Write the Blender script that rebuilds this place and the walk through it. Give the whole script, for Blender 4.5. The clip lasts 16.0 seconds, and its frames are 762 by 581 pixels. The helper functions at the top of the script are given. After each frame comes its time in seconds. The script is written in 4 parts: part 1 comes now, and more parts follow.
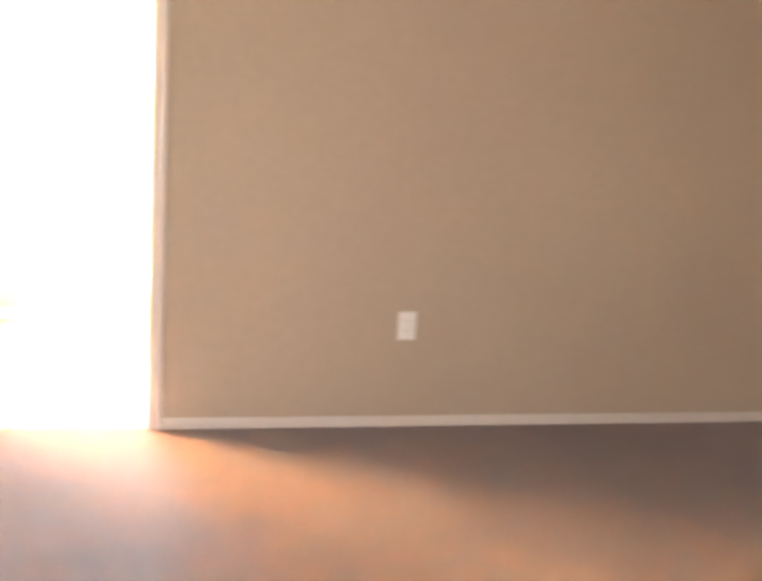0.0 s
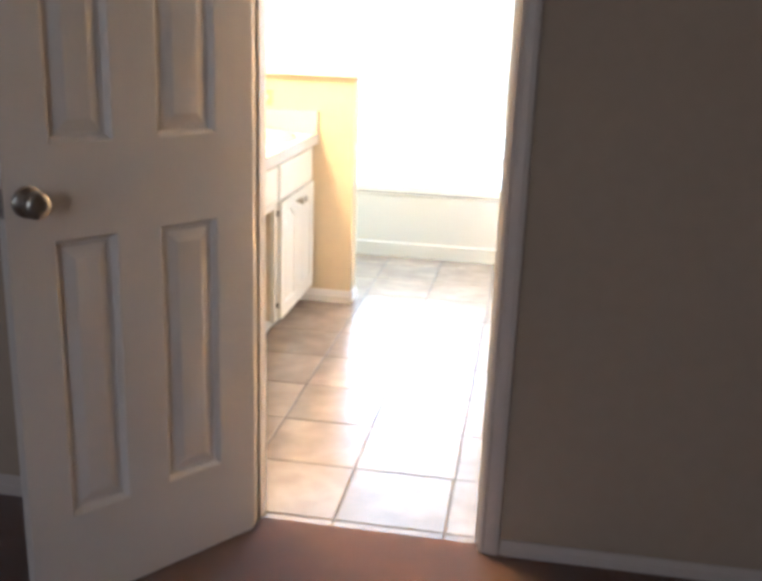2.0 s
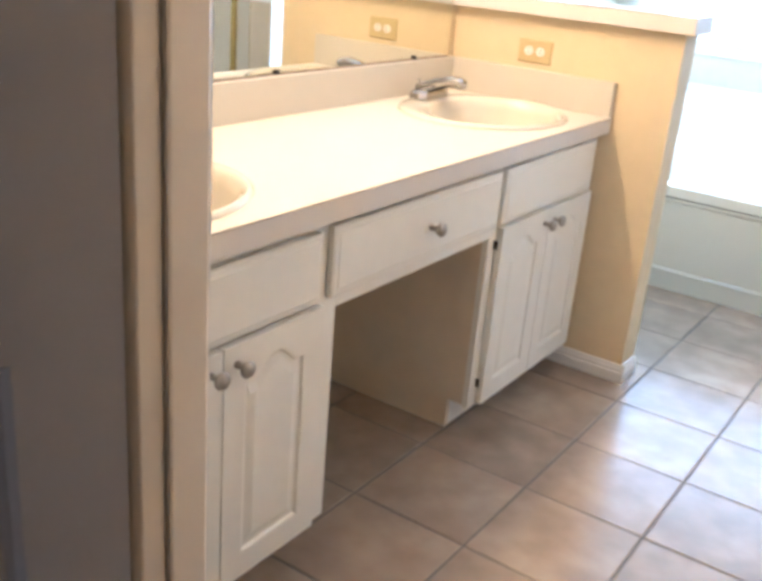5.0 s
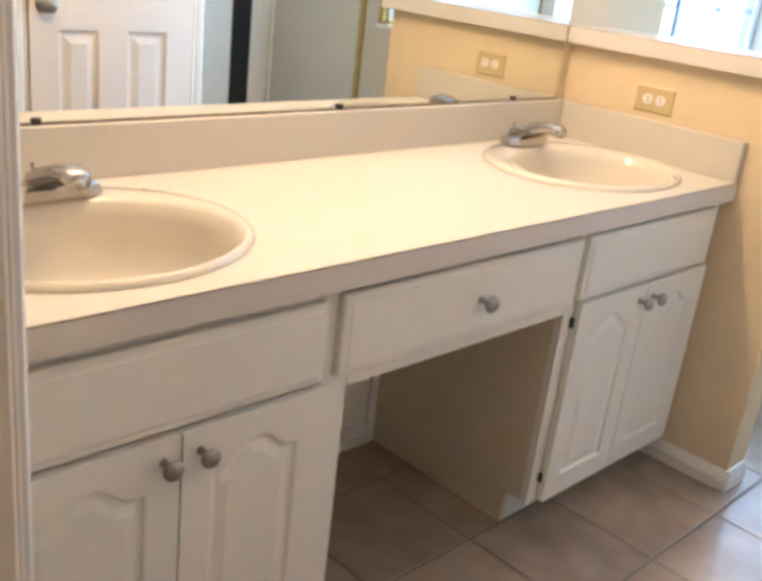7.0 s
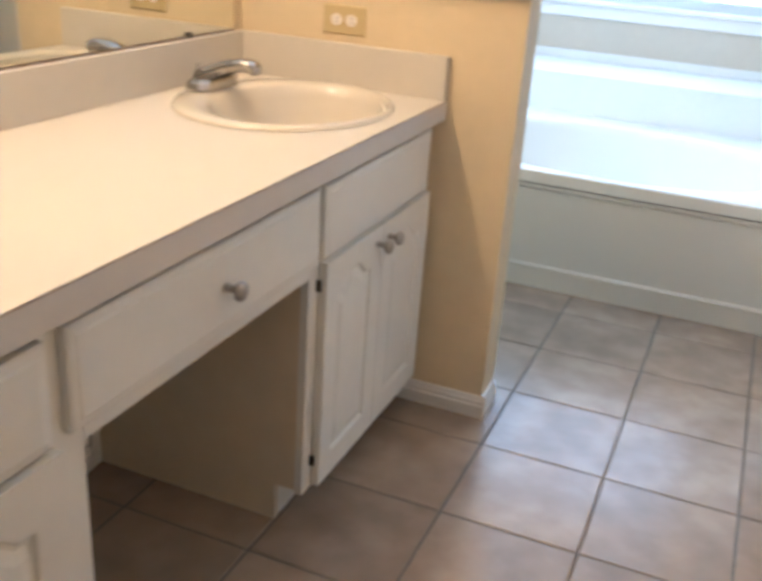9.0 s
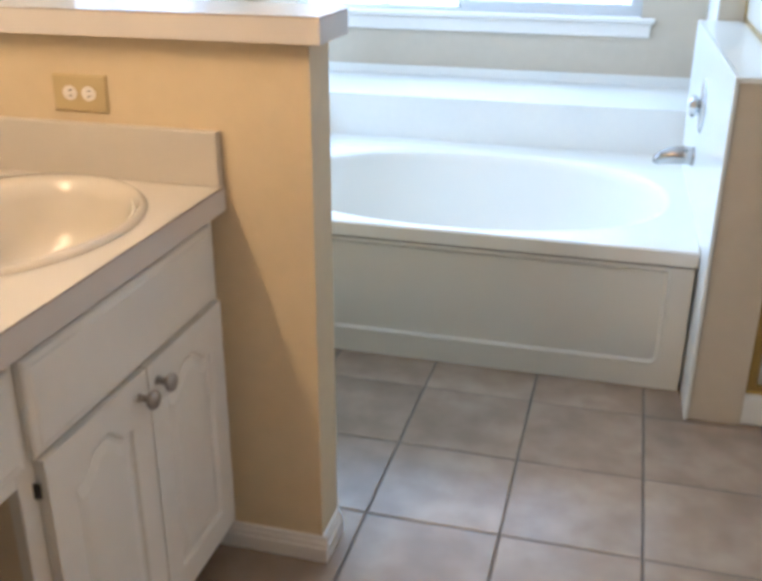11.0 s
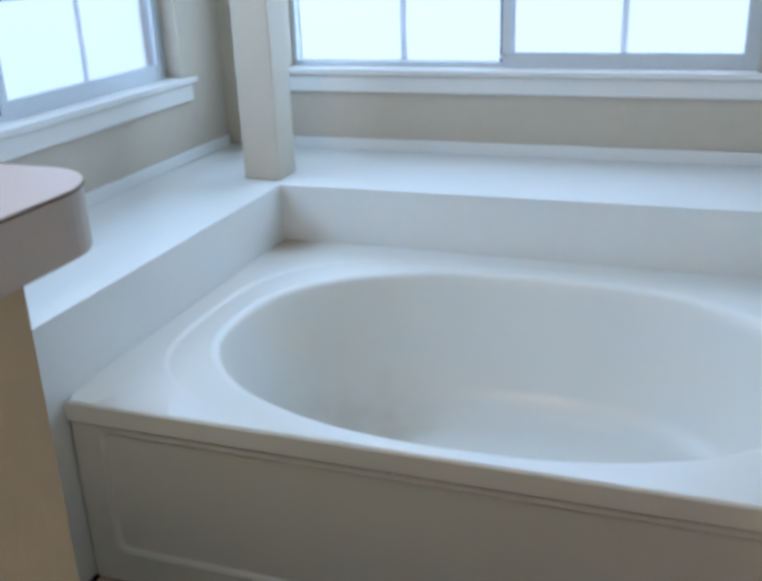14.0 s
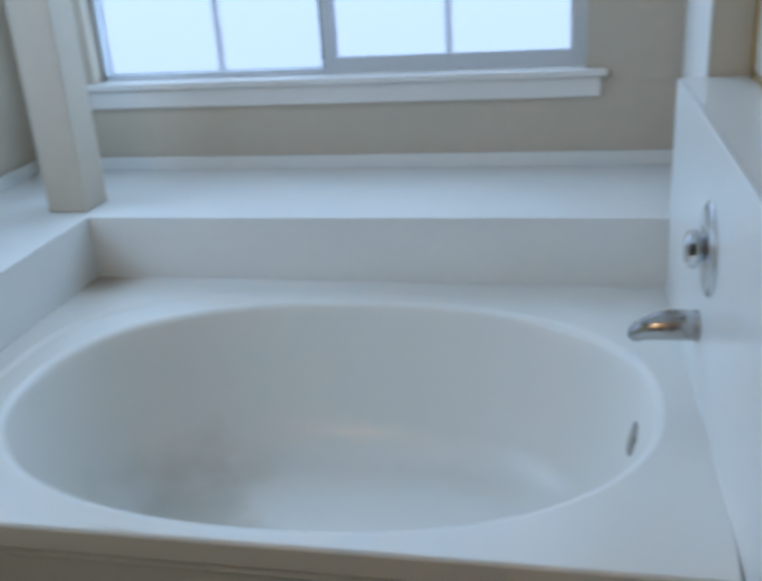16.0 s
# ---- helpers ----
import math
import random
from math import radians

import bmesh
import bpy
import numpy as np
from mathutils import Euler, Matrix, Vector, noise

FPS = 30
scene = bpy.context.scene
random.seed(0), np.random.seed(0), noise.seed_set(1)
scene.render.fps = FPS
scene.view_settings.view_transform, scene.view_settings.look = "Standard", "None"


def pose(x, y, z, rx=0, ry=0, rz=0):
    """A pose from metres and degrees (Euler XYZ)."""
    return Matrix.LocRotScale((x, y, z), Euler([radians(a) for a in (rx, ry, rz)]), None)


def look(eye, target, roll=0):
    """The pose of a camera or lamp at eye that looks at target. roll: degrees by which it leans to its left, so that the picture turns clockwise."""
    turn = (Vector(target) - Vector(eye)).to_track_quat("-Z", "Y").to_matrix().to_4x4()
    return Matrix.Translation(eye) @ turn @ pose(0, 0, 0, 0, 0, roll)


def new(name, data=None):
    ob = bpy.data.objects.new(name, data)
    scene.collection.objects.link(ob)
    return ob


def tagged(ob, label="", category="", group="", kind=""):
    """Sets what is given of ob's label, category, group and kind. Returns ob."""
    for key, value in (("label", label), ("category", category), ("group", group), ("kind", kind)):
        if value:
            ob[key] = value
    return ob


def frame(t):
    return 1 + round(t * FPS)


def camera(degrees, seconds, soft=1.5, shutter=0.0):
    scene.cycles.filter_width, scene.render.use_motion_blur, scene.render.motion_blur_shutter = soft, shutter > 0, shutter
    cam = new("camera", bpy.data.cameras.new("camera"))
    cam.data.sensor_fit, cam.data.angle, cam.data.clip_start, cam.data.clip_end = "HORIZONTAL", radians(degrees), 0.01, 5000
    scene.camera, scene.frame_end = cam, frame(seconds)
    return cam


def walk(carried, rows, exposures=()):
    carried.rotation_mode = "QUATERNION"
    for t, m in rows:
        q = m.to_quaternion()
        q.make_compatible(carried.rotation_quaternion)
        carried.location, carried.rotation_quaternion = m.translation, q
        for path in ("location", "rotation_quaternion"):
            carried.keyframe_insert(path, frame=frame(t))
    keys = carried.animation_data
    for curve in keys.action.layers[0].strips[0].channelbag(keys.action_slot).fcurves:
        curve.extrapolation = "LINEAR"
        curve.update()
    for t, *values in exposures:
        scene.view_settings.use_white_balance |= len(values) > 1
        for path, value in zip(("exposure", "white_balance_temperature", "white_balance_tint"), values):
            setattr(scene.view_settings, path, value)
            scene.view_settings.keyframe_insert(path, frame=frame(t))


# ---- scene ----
cam = camera(45.7, 16.0, soft=4.0, shutter=0.5)
PATH = [
    (0, (0.811, -5.726, 1.171), (1.255, -3.804, 0.838), 3.4),
    (0.5, (0.929, -5.23, 1.395), (0.966, -3.3, 0.835), 0.9),
    (1, (0.89, -5.005, 1.352), (0.735, -3.09, 0.789), 0.2),
    (1.5, (0.805, -4.705, 1.3), (0.582, -2.792, 0.764), 1.2),
    (2, (0.768, -4.364, 1.336), (0.468, -2.468, 0.765), 2.1),
    (2.5, (0.865, -3.988, 1.333), (0.372, -2.152, 0.731), 2.7),
    (3, (0.868, -3.725, 1.318), (0.25, -1.931, 0.686), 2.7),
    (3.5, (0.821, -3.448, 1.29), (0.099, -1.703, 0.626), 3.5),
    (4, (0.785, -3.194, 1.292), (-0.045, -1.522, 0.572), 3.6),
    (6.5, (0.727, -2.474, 1.262), (-0.532, -1.09, 0.55), 7.1),
    (7, (0.738, -2.424, 1.288), (-0.557, -1.079, 0.573), 6.9),
    (7.5, (0.697, -2.371, 1.262), (-0.569, -0.991, 0.555), 6.1),
    (8, (0.624, -2.337, 1.255), (-0.502, -0.857, 0.52), 5.5),
    (8.5, (0.526, -2.297, 1.253), (-0.372, -0.683, 0.481), 4.9),
    (9, (0.457, -2.244, 1.24), (-0.215, -0.532, 0.457), 4.1),
    (9.5, (0.459, -2.142, 1.248), (-0.077, -0.385, 0.459), 2.1),
    (10, (0.473, -2.002, 1.268), (0.002, -0.227, 0.477), 0.2),
    (12.5, (0.49, -1.099, 1.308), (-0.017, 0.689, 0.565), -0.2),
    (13, (0.497, -0.902, 1.292), (-0.022, 0.883, 0.56), -0.5),
    (13.5, (0.468, -0.701, 1.281), (-0.083, 1.079, 0.552), -0.9),
    (14, (0.366, -0.52, 1.276), (-0.271, 1.231, 0.553), -2.1),
    (14.5, (0.336, -0.36, 1.25), (-0.441, 1.342, 0.543), -3.9),
    (15, (0.433, -0.297, 1.274), (-0.423, 1.354, 0.557), -5.2),
    (15.5, (0.495, -0.292, 1.271), (-0.207, 1.436, 0.551), -4.9),
    (16, (0.488, -0.268, 1.3), (0.069, 1.535, 0.541), -4.0),
]
walk(cam, [(t, look(eye, target, roll)) for t, eye, target, roll in PATH], [
    (0.0, 5.1, 6100, 8), (0.5, 3.95, 5780, 8), (1.0, 2.95, 5550, 7), (1.5, 2.75, 5250, 6), (2.0, 2.45, 5000, 5), (3.0, 1.8, 4780, 5), (4.2, 1.55, 4680, 6),
    (7.0, 0.96, 4800, 6), (8.5, 0.74, 4850, 7), (10.0, 0.62, 4950, 7), (12.5, -0.03, 5080, 7), (13.5, -0.38, 5120, 7), (14.5, -0.68, 5080, 7), (16.0, -0.92, 5080, 6)])

# ---------------------------------------------------------------- world and light
world = bpy.data.worlds.new("world")
scene.world = world
world.use_nodes = True
_n = world.node_tree.nodes
_sky = _n.new("ShaderNodeTexSky")
_sky.sky_type = "NISHITA"
_sky.sun_disc = False
_sky.sun_elevation = radians(50)
_sky.sun_rotation = radians(160)
_n["Background"].inputs["Strength"].default_value = 0.1
world.node_tree.links.new(_sky.outputs[0], _n["Background"].inputs["Color"])


def area(name, m, sx, sy, watts, colour):
    l = bpy.data.lights.new(name, "AREA")
    l.shape, l.size, l.size_y, l.energy, l.color = "RECTANGLE", sx, sy, watts, colour
    ob = new(name, l)
    ob.matrix_world = m
    return ob


DAY = (0.74, 0.88, 1.0)
WARM = (1.0, 0.61, 0.30)
ZC = 2.44
# daylight in the two tub window openings; fill from an unseen bedroom window behind
area("daylight_tub_window", look((-0.24, 2.47, 1.42), (-0.24, 0, 1.42)), 1.50, 1.08, 30, DAY)
area("daylight_side_window", look((-1.37, 1.33, 1.42), (0, 1.33, 1.42)), 1.50, 1.08, 27, DAY)
area("fill_bedroom_window", look((-0.6, -7.72, 1.5), (-0.6, 0, 1.2)), 1.4, 1.2, 5.4, (1.0, 0.88, 0.76))


# ---------------------------------------------------------------- materials
def mat(name, base, rough=0.5, metal=0.0, spec=0.5, grain=0.0, gscale=60.0, stain=0.0, sscale=3.0,
        bump=0.0, bscale=200.0, coat=0.0, alt=None):
    m = bpy.data.materials.new(name)
    m.use_nodes = True
    nt = m.node_tree
    b = nt.nodes["Principled BSDF"]
    b.inputs["Roughness"].default_value = rough
    b.inputs["Metallic"].default_value = metal
    b.inputs["Specular IOR Level"].default_value = spec
    b.inputs["Coat Weight"].default_value = coat
    b.inputs["Base Color"].default_value = (*base, 1)
    tc = nt.nodes.new("ShaderNodeTexCoord")
    col = None

    def mixin(prev, scale, amount, colour, detail):
        nz = nt.nodes.new("ShaderNodeTexNoise")
        nz.inputs["Scale"].default_value = scale
        nz.inputs["Detail"].default_value = detail
        nz.inputs["Roughness"].default_value = 0.45
        nt.links.new(tc.outputs["Object"], nz.inputs["Vector"])
        ramp = nt.nodes.new("ShaderNodeMapRange")
        ramp.inputs["From Min"].default_value, ramp.inputs["From Max"].default_value = 0.22, 0.78
        ramp.interpolation_type = "SMOOTHSTEP"
        ramp.inputs["To Min"].default_value, ramp.inputs["To Max"].default_value = 0.0, amount
        nt.links.new(nz.outputs["Fac"], ramp.inputs["Value"])
        mx = nt.nodes.new("ShaderNodeMix")
        mx.data_type = "RGBA"
        nt.links.new(ramp.outputs[0], mx.inputs["Factor"])
        if prev is None:
            mx.inputs[6].default_value = (*base, 1)
        else:
            nt.links.new(prev, mx.inputs[6])
        mx.inputs[7].default_value = (*colour, 1)
        return mx.outputs[2], nz

    dark = alt or tuple(c * 0.6 for c in base)
    if grain:
        col, _ = mixin(col, gscale, grain, dark, 2)
    if stain:
        col, _ = mixin(col, sscale, stain, dark, 1)
    if col is not None:
        nt.links.new(col, b.inputs["Base Color"])
    if bump:
        nz = nt.nodes.new("ShaderNodeTexNoise")
        nz.inputs["Scale"].default_value = bscale
        nz.inputs["Detail"].default_value = 5
        nt.links.new(tc.outputs["Object"], nz.inputs["Vector"])
        bp = nt.nodes.new("ShaderNodeBump")
        bp.inputs["Strength"].default_value = bump
        bp.inputs["Distance"].default_value = 0.004
        nt.links.new(nz.outputs["Fac"], bp.inputs["Height"])
        nt.links.new(bp.outputs[0], b.inputs["Normal"])
        if rough > 0.12:
            mr = nt.nodes.new("ShaderNodeMapRange")
            mr.inputs["To Min"].default_value, mr.inputs["To Max"].default_value = rough - 0.08, min(1, rough + 0.08)
            nt.links.new(nz.outputs["Fac"], mr.inputs["Value"])
            nt.links.new(mr.outputs[0], b.inputs["Roughness"])
    return m


M_WALL = mat("bath_wall_paint", (0.53, 0.472, 0.375), 0.75, grain=0.10, gscale=25, stain=0.10, sscale=1.5, bump=0.25, bscale=90)
# Same beige as the bath walls, with warm lamplight put into the colour.
M_PONY = mat("lamplit_beige_paint", (0.66, 0.545, 0.345), 0.75, grain=0.10, gscale=25, stain=0.10, sscale=1.5, bump=0.25, bscale=90)
M_BEDWALL = mat("bedroom_wall_paint", (0.43, 0.340, 0.255), 0.8, grain=0.10, gscale=25, stain=0.12, sscale=1.2, bump=0.25, bscale=90)
M_CEIL = mat("ceiling_paint", (0.78, 0.76, 0.72), 0.9, grain=0.08, bump=0.5, bscale=120)
M_TRIM = mat("white_trim_paint", (0.74, 0.72, 0.68), 0.4, grain=0.06, gscale=30, stain=0.08, bump=0.06, bscale=60)
# Bedroom side trim: white trim with its shade put into the colour.
M_BEDTRIM = mat("shaded_trim_paint", (0.60, 0.53, 0.475), 0.45, grain=0.08, gscale=30, stain=0.12, bump=0.06, bscale=60)
# Jambs: the warm light on them is put into the trim colour.
M_JAMB = mat("lit_jamb_paint", (0.82, 0.745, 0.64), 0.42, grain=0.06, gscale=30, stain=0.10, bump=0.06, bscale=60)
M_DOOR = mat("door_paint", (0.70, 0.635, 0.575), 0.45, grain=0.05, gscale=30, stain=0.08, bump=0.12, bscale=110)
M_CAB = mat("cabinet_paint", (0.79, 0.78, 0.72), 0.42, grain=0.07, gscale=22, stain=0.10, sscale=4, bump=0.10, bscale=45)
# Side panels: darker, yellower cream than the cabinet fronts.
M_PANEL = mat("side_panel_cream", (0.72, 0.62, 0.47), 0.5, grain=0.12, gscale=18, stain=0.2, sscale=4, bump=0.10, bscale=45)
M_COUNTER = mat("cream_laminate", (0.58, 0.54, 0.46), 0.5, grain=0.06, gscale=300, stain=0.04, bump=0.05, bscale=300)
M_CAP = mat("satin_laminate", (0.64, 0.60, 0.54), 0.24, spec=0.7, grain=0.06, gscale=300, stain=0.06, sscale=5)
M_EDGE = mat("laminate_edge", (0.64, 0.605, 0.555), 0.5, grain=0.06, gscale=200)
M_BISQUE = mat("bisque_porcelain", (0.62, 0.57, 0.465), 0.13, stain=0.05, coat=0.4)
M_CHROME = mat("chrome", (0.75, 0.76, 0.78), 0.08, metal=1.0)
# Dark reflections in the taps put into the chrome colour.
M_TAP = mat("dark_chrome", (0.50, 0.48, 0.46), 0.16, metal=1.0, grain=0.3, gscale=30)
M_NICKEL = mat("brushed_nickel", (0.42, 0.39, 0.35), 0.3, metal=1.0, grain=0.2, gscale=200)
M_BRASS = mat("polished_gold_frame", (0.55, 0.38, 0.12), 0.25, metal=1.0)
M_TUB = mat("white_acrylic", (0.75, 0.745, 0.70), 0.36, stain=0.25, sscale=1.6, alt=(0.65, 0.635, 0.57), coat=0.3)
M_TUB.node_tree.nodes["Principled BSDF"].inputs["Coat Roughness"].default_value = 0.15
_nt = M_TUB.node_tree
_b = _nt.nodes["Principled BSDF"]
# Brown stain and corner shade in the colour, fading from the back left.
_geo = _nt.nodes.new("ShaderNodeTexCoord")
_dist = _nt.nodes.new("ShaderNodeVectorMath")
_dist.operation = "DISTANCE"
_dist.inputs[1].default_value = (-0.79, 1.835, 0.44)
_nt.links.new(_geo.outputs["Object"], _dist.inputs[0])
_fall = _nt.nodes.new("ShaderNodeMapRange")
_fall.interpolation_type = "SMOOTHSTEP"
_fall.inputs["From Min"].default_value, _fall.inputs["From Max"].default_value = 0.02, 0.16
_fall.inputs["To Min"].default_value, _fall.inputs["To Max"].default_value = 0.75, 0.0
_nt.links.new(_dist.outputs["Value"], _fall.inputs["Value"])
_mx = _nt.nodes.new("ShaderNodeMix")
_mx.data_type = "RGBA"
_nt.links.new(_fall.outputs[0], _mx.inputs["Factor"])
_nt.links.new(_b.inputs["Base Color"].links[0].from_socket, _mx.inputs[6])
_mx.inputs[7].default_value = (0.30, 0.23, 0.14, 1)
# Brown tint with a noisy edge, darkest low in the bowl's left end.
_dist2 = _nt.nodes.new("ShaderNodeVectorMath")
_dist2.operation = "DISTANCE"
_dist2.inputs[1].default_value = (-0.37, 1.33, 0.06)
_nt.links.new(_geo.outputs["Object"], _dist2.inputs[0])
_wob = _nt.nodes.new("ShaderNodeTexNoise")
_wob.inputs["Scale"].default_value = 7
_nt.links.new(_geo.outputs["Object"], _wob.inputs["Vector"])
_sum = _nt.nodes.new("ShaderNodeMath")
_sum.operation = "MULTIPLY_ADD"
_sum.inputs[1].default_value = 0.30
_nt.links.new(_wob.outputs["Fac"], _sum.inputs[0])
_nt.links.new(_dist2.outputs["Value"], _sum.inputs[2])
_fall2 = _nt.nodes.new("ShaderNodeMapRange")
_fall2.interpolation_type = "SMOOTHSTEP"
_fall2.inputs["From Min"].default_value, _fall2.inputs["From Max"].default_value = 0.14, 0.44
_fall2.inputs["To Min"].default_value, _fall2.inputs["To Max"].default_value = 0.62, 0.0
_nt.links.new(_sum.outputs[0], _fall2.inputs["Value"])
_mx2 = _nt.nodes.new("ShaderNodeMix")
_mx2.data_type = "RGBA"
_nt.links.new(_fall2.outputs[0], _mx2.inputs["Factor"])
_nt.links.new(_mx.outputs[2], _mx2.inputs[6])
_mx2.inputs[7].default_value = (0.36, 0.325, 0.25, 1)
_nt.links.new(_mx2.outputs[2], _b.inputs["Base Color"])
M_APRON = mat("tub_apron_acrylic", (0.66, 0.65, 0.60), 0.3, stain=0.06, sscale=3)
M_MARBLE = mat("cultured_marble", (0.75, 0.75, 0.715), 0.28, coat=0.3, grain=0.12, gscale=40, stain=0.12, sscale=5, alt=(0.62, 0.63, 0.63))
M_BLACK = mat("black_gap", (0.012, 0.011, 0.010), 0.8)
M_ALMOND = mat("almond_plate_plastic", (0.50, 0.40, 0.20), 0.35, grain=0.05)
M_WHITEPL = mat("white_plastic", (0.75, 0.72, 0.68), 0.3, grain=0.04)
M_SLOT = mat("dark_slot", (0.03, 0.025, 0.02), 0.6)
M_GROUT = mat("grey_brown_grout", (0.13, 0.115, 0.10), 0.9, grain=0.3, gscale=80)
M_ALU = mat("window_aluminium", (0.62, 0.65, 0.68), 0.4, metal=0.2, grain=0.08)
M_STRIP = mat("grey_weather_strip", (0.10, 0.11, 0.12), 0.7, grain=0.2)
M_SEAM = mat("dark_laminate_seam", (0.16, 0.11, 0.075), 0.7, grain=0.8, gscale=30, alt=(0.42, 0.36, 0.30))
M_CAULK = mat("old_caulk", (0.42, 0.36, 0.28), 0.6, grain=0.4, gscale=60)
# Shade of the gap beside the splash put into a brown joint.
M_SHADEJOINT = mat("brown_joint", (0.36, 0.31, 0.26), 0.8, grain=0.5, gscale=50)
M_SHOWER = mat("shower_surround", (0.54, 0.455, 0.32), 0.35, grain=0.1, stain=0.15)
M_CARPET = mat("brown_carpet", (0.225, 0.094, 0.045), 0.85, spec=0.14, grain=0.75, gscale=8, stain=0.75, sscale=2.6,
               bump=1.0, bscale=420, alt=(0.108, 0.056, 0.036))
_cb = M_CARPET.node_tree.nodes["Principled BSDF"]
for _k in M_CARPET.node_tree.nodes:
    if _k.type == "TEX_NOISE" and _k.inputs["Scale"].default_value < 20:
        _k.inputs["Detail"].default_value = 5
        _k.inputs["Roughness"].default_value = 0.6
_cb.inputs["Sheen Weight"].default_value = 0.55
_cb.inputs["Sheen Tint"].default_value = (0.82, 0.90, 1.0, 1)
_cb.inputs["Sheen Roughness"].default_value = 0.40


def tile_material():
    m = mat("beige_ceramic_tile", (0.385, 0.308, 0.232), 0.22, grain=0.45, gscale=14, stain=0.55, sscale=5.5,
            bump=0.05, bscale=12, alt=(0.205, 0.150, 0.108), coat=0.2)
    nt = m.node_tree
    b = nt.nodes["Principled BSDF"]
    src = b.inputs["Base Color"].links[0].from_socket
    info = nt.nodes.new("ShaderNodeObjectInfo")
    hsv = nt.nodes.new("ShaderNodeHueSaturation")
    mr = nt.nodes.new("ShaderNodeMapRange")
    mr.inputs["To Min"].default_value, mr.inputs["To Max"].default_value = 0.88, 1.10
    nt.links.new(info.outputs["Random"], mr.inputs["Value"])
    nt.links.new(mr.outputs[0], hsv.inputs["Value"])
    nt.links.new(src, hsv.inputs["Color"])
    nt.links.new(hsv.outputs[0], b.inputs["Base Color"])
    tc = nt.nodes["Texture Coordinate"]
    add = nt.nodes.new("ShaderNodeVectorMath")
    add.operation = "ADD"
    nt.links.new(tc.outputs["Object"], add.inputs[0])
    sc = nt.nodes.new("ShaderNodeVectorMath")
    sc.operation = "SCALE"
    sc.inputs["Scale"].default_value = 7.3
    nt.links.new(info.outputs["Location"], sc.inputs[0])
    nt.links.new(sc.outputs[0], add.inputs[1])
    for n in nt.nodes:
        if n.type == "TEX_NOISE":
            nt.links.new(add.outputs[0], n.inputs["Vector"])
    return m


M_TILE = tile_material()
M_TILE.node_tree.nodes["Principled BSDF"].inputs["Coat Roughness"].default_value = 0.14


def mirror_material():
    m = bpy.data.materials.new("silvered_mirror")
    m.use_nodes = True
    b = m.node_tree.nodes["Principled BSDF"]
    b.inputs["Base Color"].default_value = (0.86, 0.88, 0.84, 1)
    b.inputs["Metallic"].default_value = 1
    b.inputs["Roughness"].default_value = 0.01
    return m


def glass_material(name, rough, tint):
    m = bpy.data.materials.new(name)
    m.use_nodes = True
    b = m.node_tree.nodes["Principled BSDF"]
    b.inputs["Base Color"].default_value = (*tint, 1)
    b.inputs["Transmission Weight"].default_value = 1
    b.inputs["Roughness"].default_value = rough
    b.inputs["IOR"].default_value = 1.1
    return m


M_MIRROR = mirror_material()
M_PANE = glass_material("obscure_window_glass", 0.28, (0.325, 0.30, 0.305))
M_SHGLASS = glass_material("shower_glass", 0.22, (0.90, 0.86, 0.76))
M_SHGLASS.node_tree.nodes["Principled BSDF"].inputs["Transmission Weight"].default_value = 0.45


def bulb_material():
    m = bpy.data.materials.new("lit_bulb")
    m.use_nodes = True
    b = m.node_tree.nodes["Principled BSDF"]
    b.inputs["Emission Color"].default_value = (*WARM, 1)
    b.inputs["Emission Strength"].default_value = 6
    return m


def muntin_material():
    m = bpy.data.materials.new("translucent_white_muntin")
    m.use_nodes = True
    b = m.node_tree.nodes["Principled BSDF"]
    b.inputs["Base Color"].default_value = (0.80, 0.80, 0.80, 1)
    b.inputs["Roughness"].default_value = 0.6
    b.inputs["Transmission Weight"].default_value = 0.72
    b.inputs["IOR"].default_value = 1.05
    return m


M_MUNTIN = muntin_material()
M_BULB = bulb_material()


# ---------------------------------------------------------------- mesh helpers
def bm_box(bm, lo, hi):
    r = bmesh.ops.create_cube(bm, size=1)
    for v in r["verts"]:
        v.co = Vector([lo[i] + (v.co[i] + 0.5) * (hi[i] - lo[i]) for i in range(3)])
    return r["verts"]


def part(name, bm, material, parent=None, label="", smooth=False):
    bmesh.ops.recalc_face_normals(bm, faces=bm.faces)
    me = bpy.data.meshes.new(name)
    bm.to_mesh(me)
    bm.free()
    me.materials.append(material)
    if smooth:
        for p in me.polygons:
            p.use_smooth = True
    ob = new(name, me)
    ob.parent = parent
    if label:
        ob["label"] = label
    return ob


def box(name, lo, hi, material, parent=None, label="", bevel=0.0, segs=2):
    bm = bmesh.new()
    bm_box(bm, lo, hi)
    if bevel:
        bmesh.ops.bevel(bm, geom=bm.edges[:], offset=bevel, segments=segs, affect="EDGES", profile=0.5)
    return part(name, bm, material, parent, label)


def lean(ob):
    """The half wall beside the tub stands a little out of square with the room."""
    for v in ob.data.vertices:
        v.co.x -= 0.020 * (v.co.y - 0.90)
    return ob


def thing(name, at, label, category, group=""):
    ob = new(name)
    ob.location = at
    return tagged(ob, label, category, group)


def structure(ob, label=""):
    return tagged(ob, label, kind="structure")


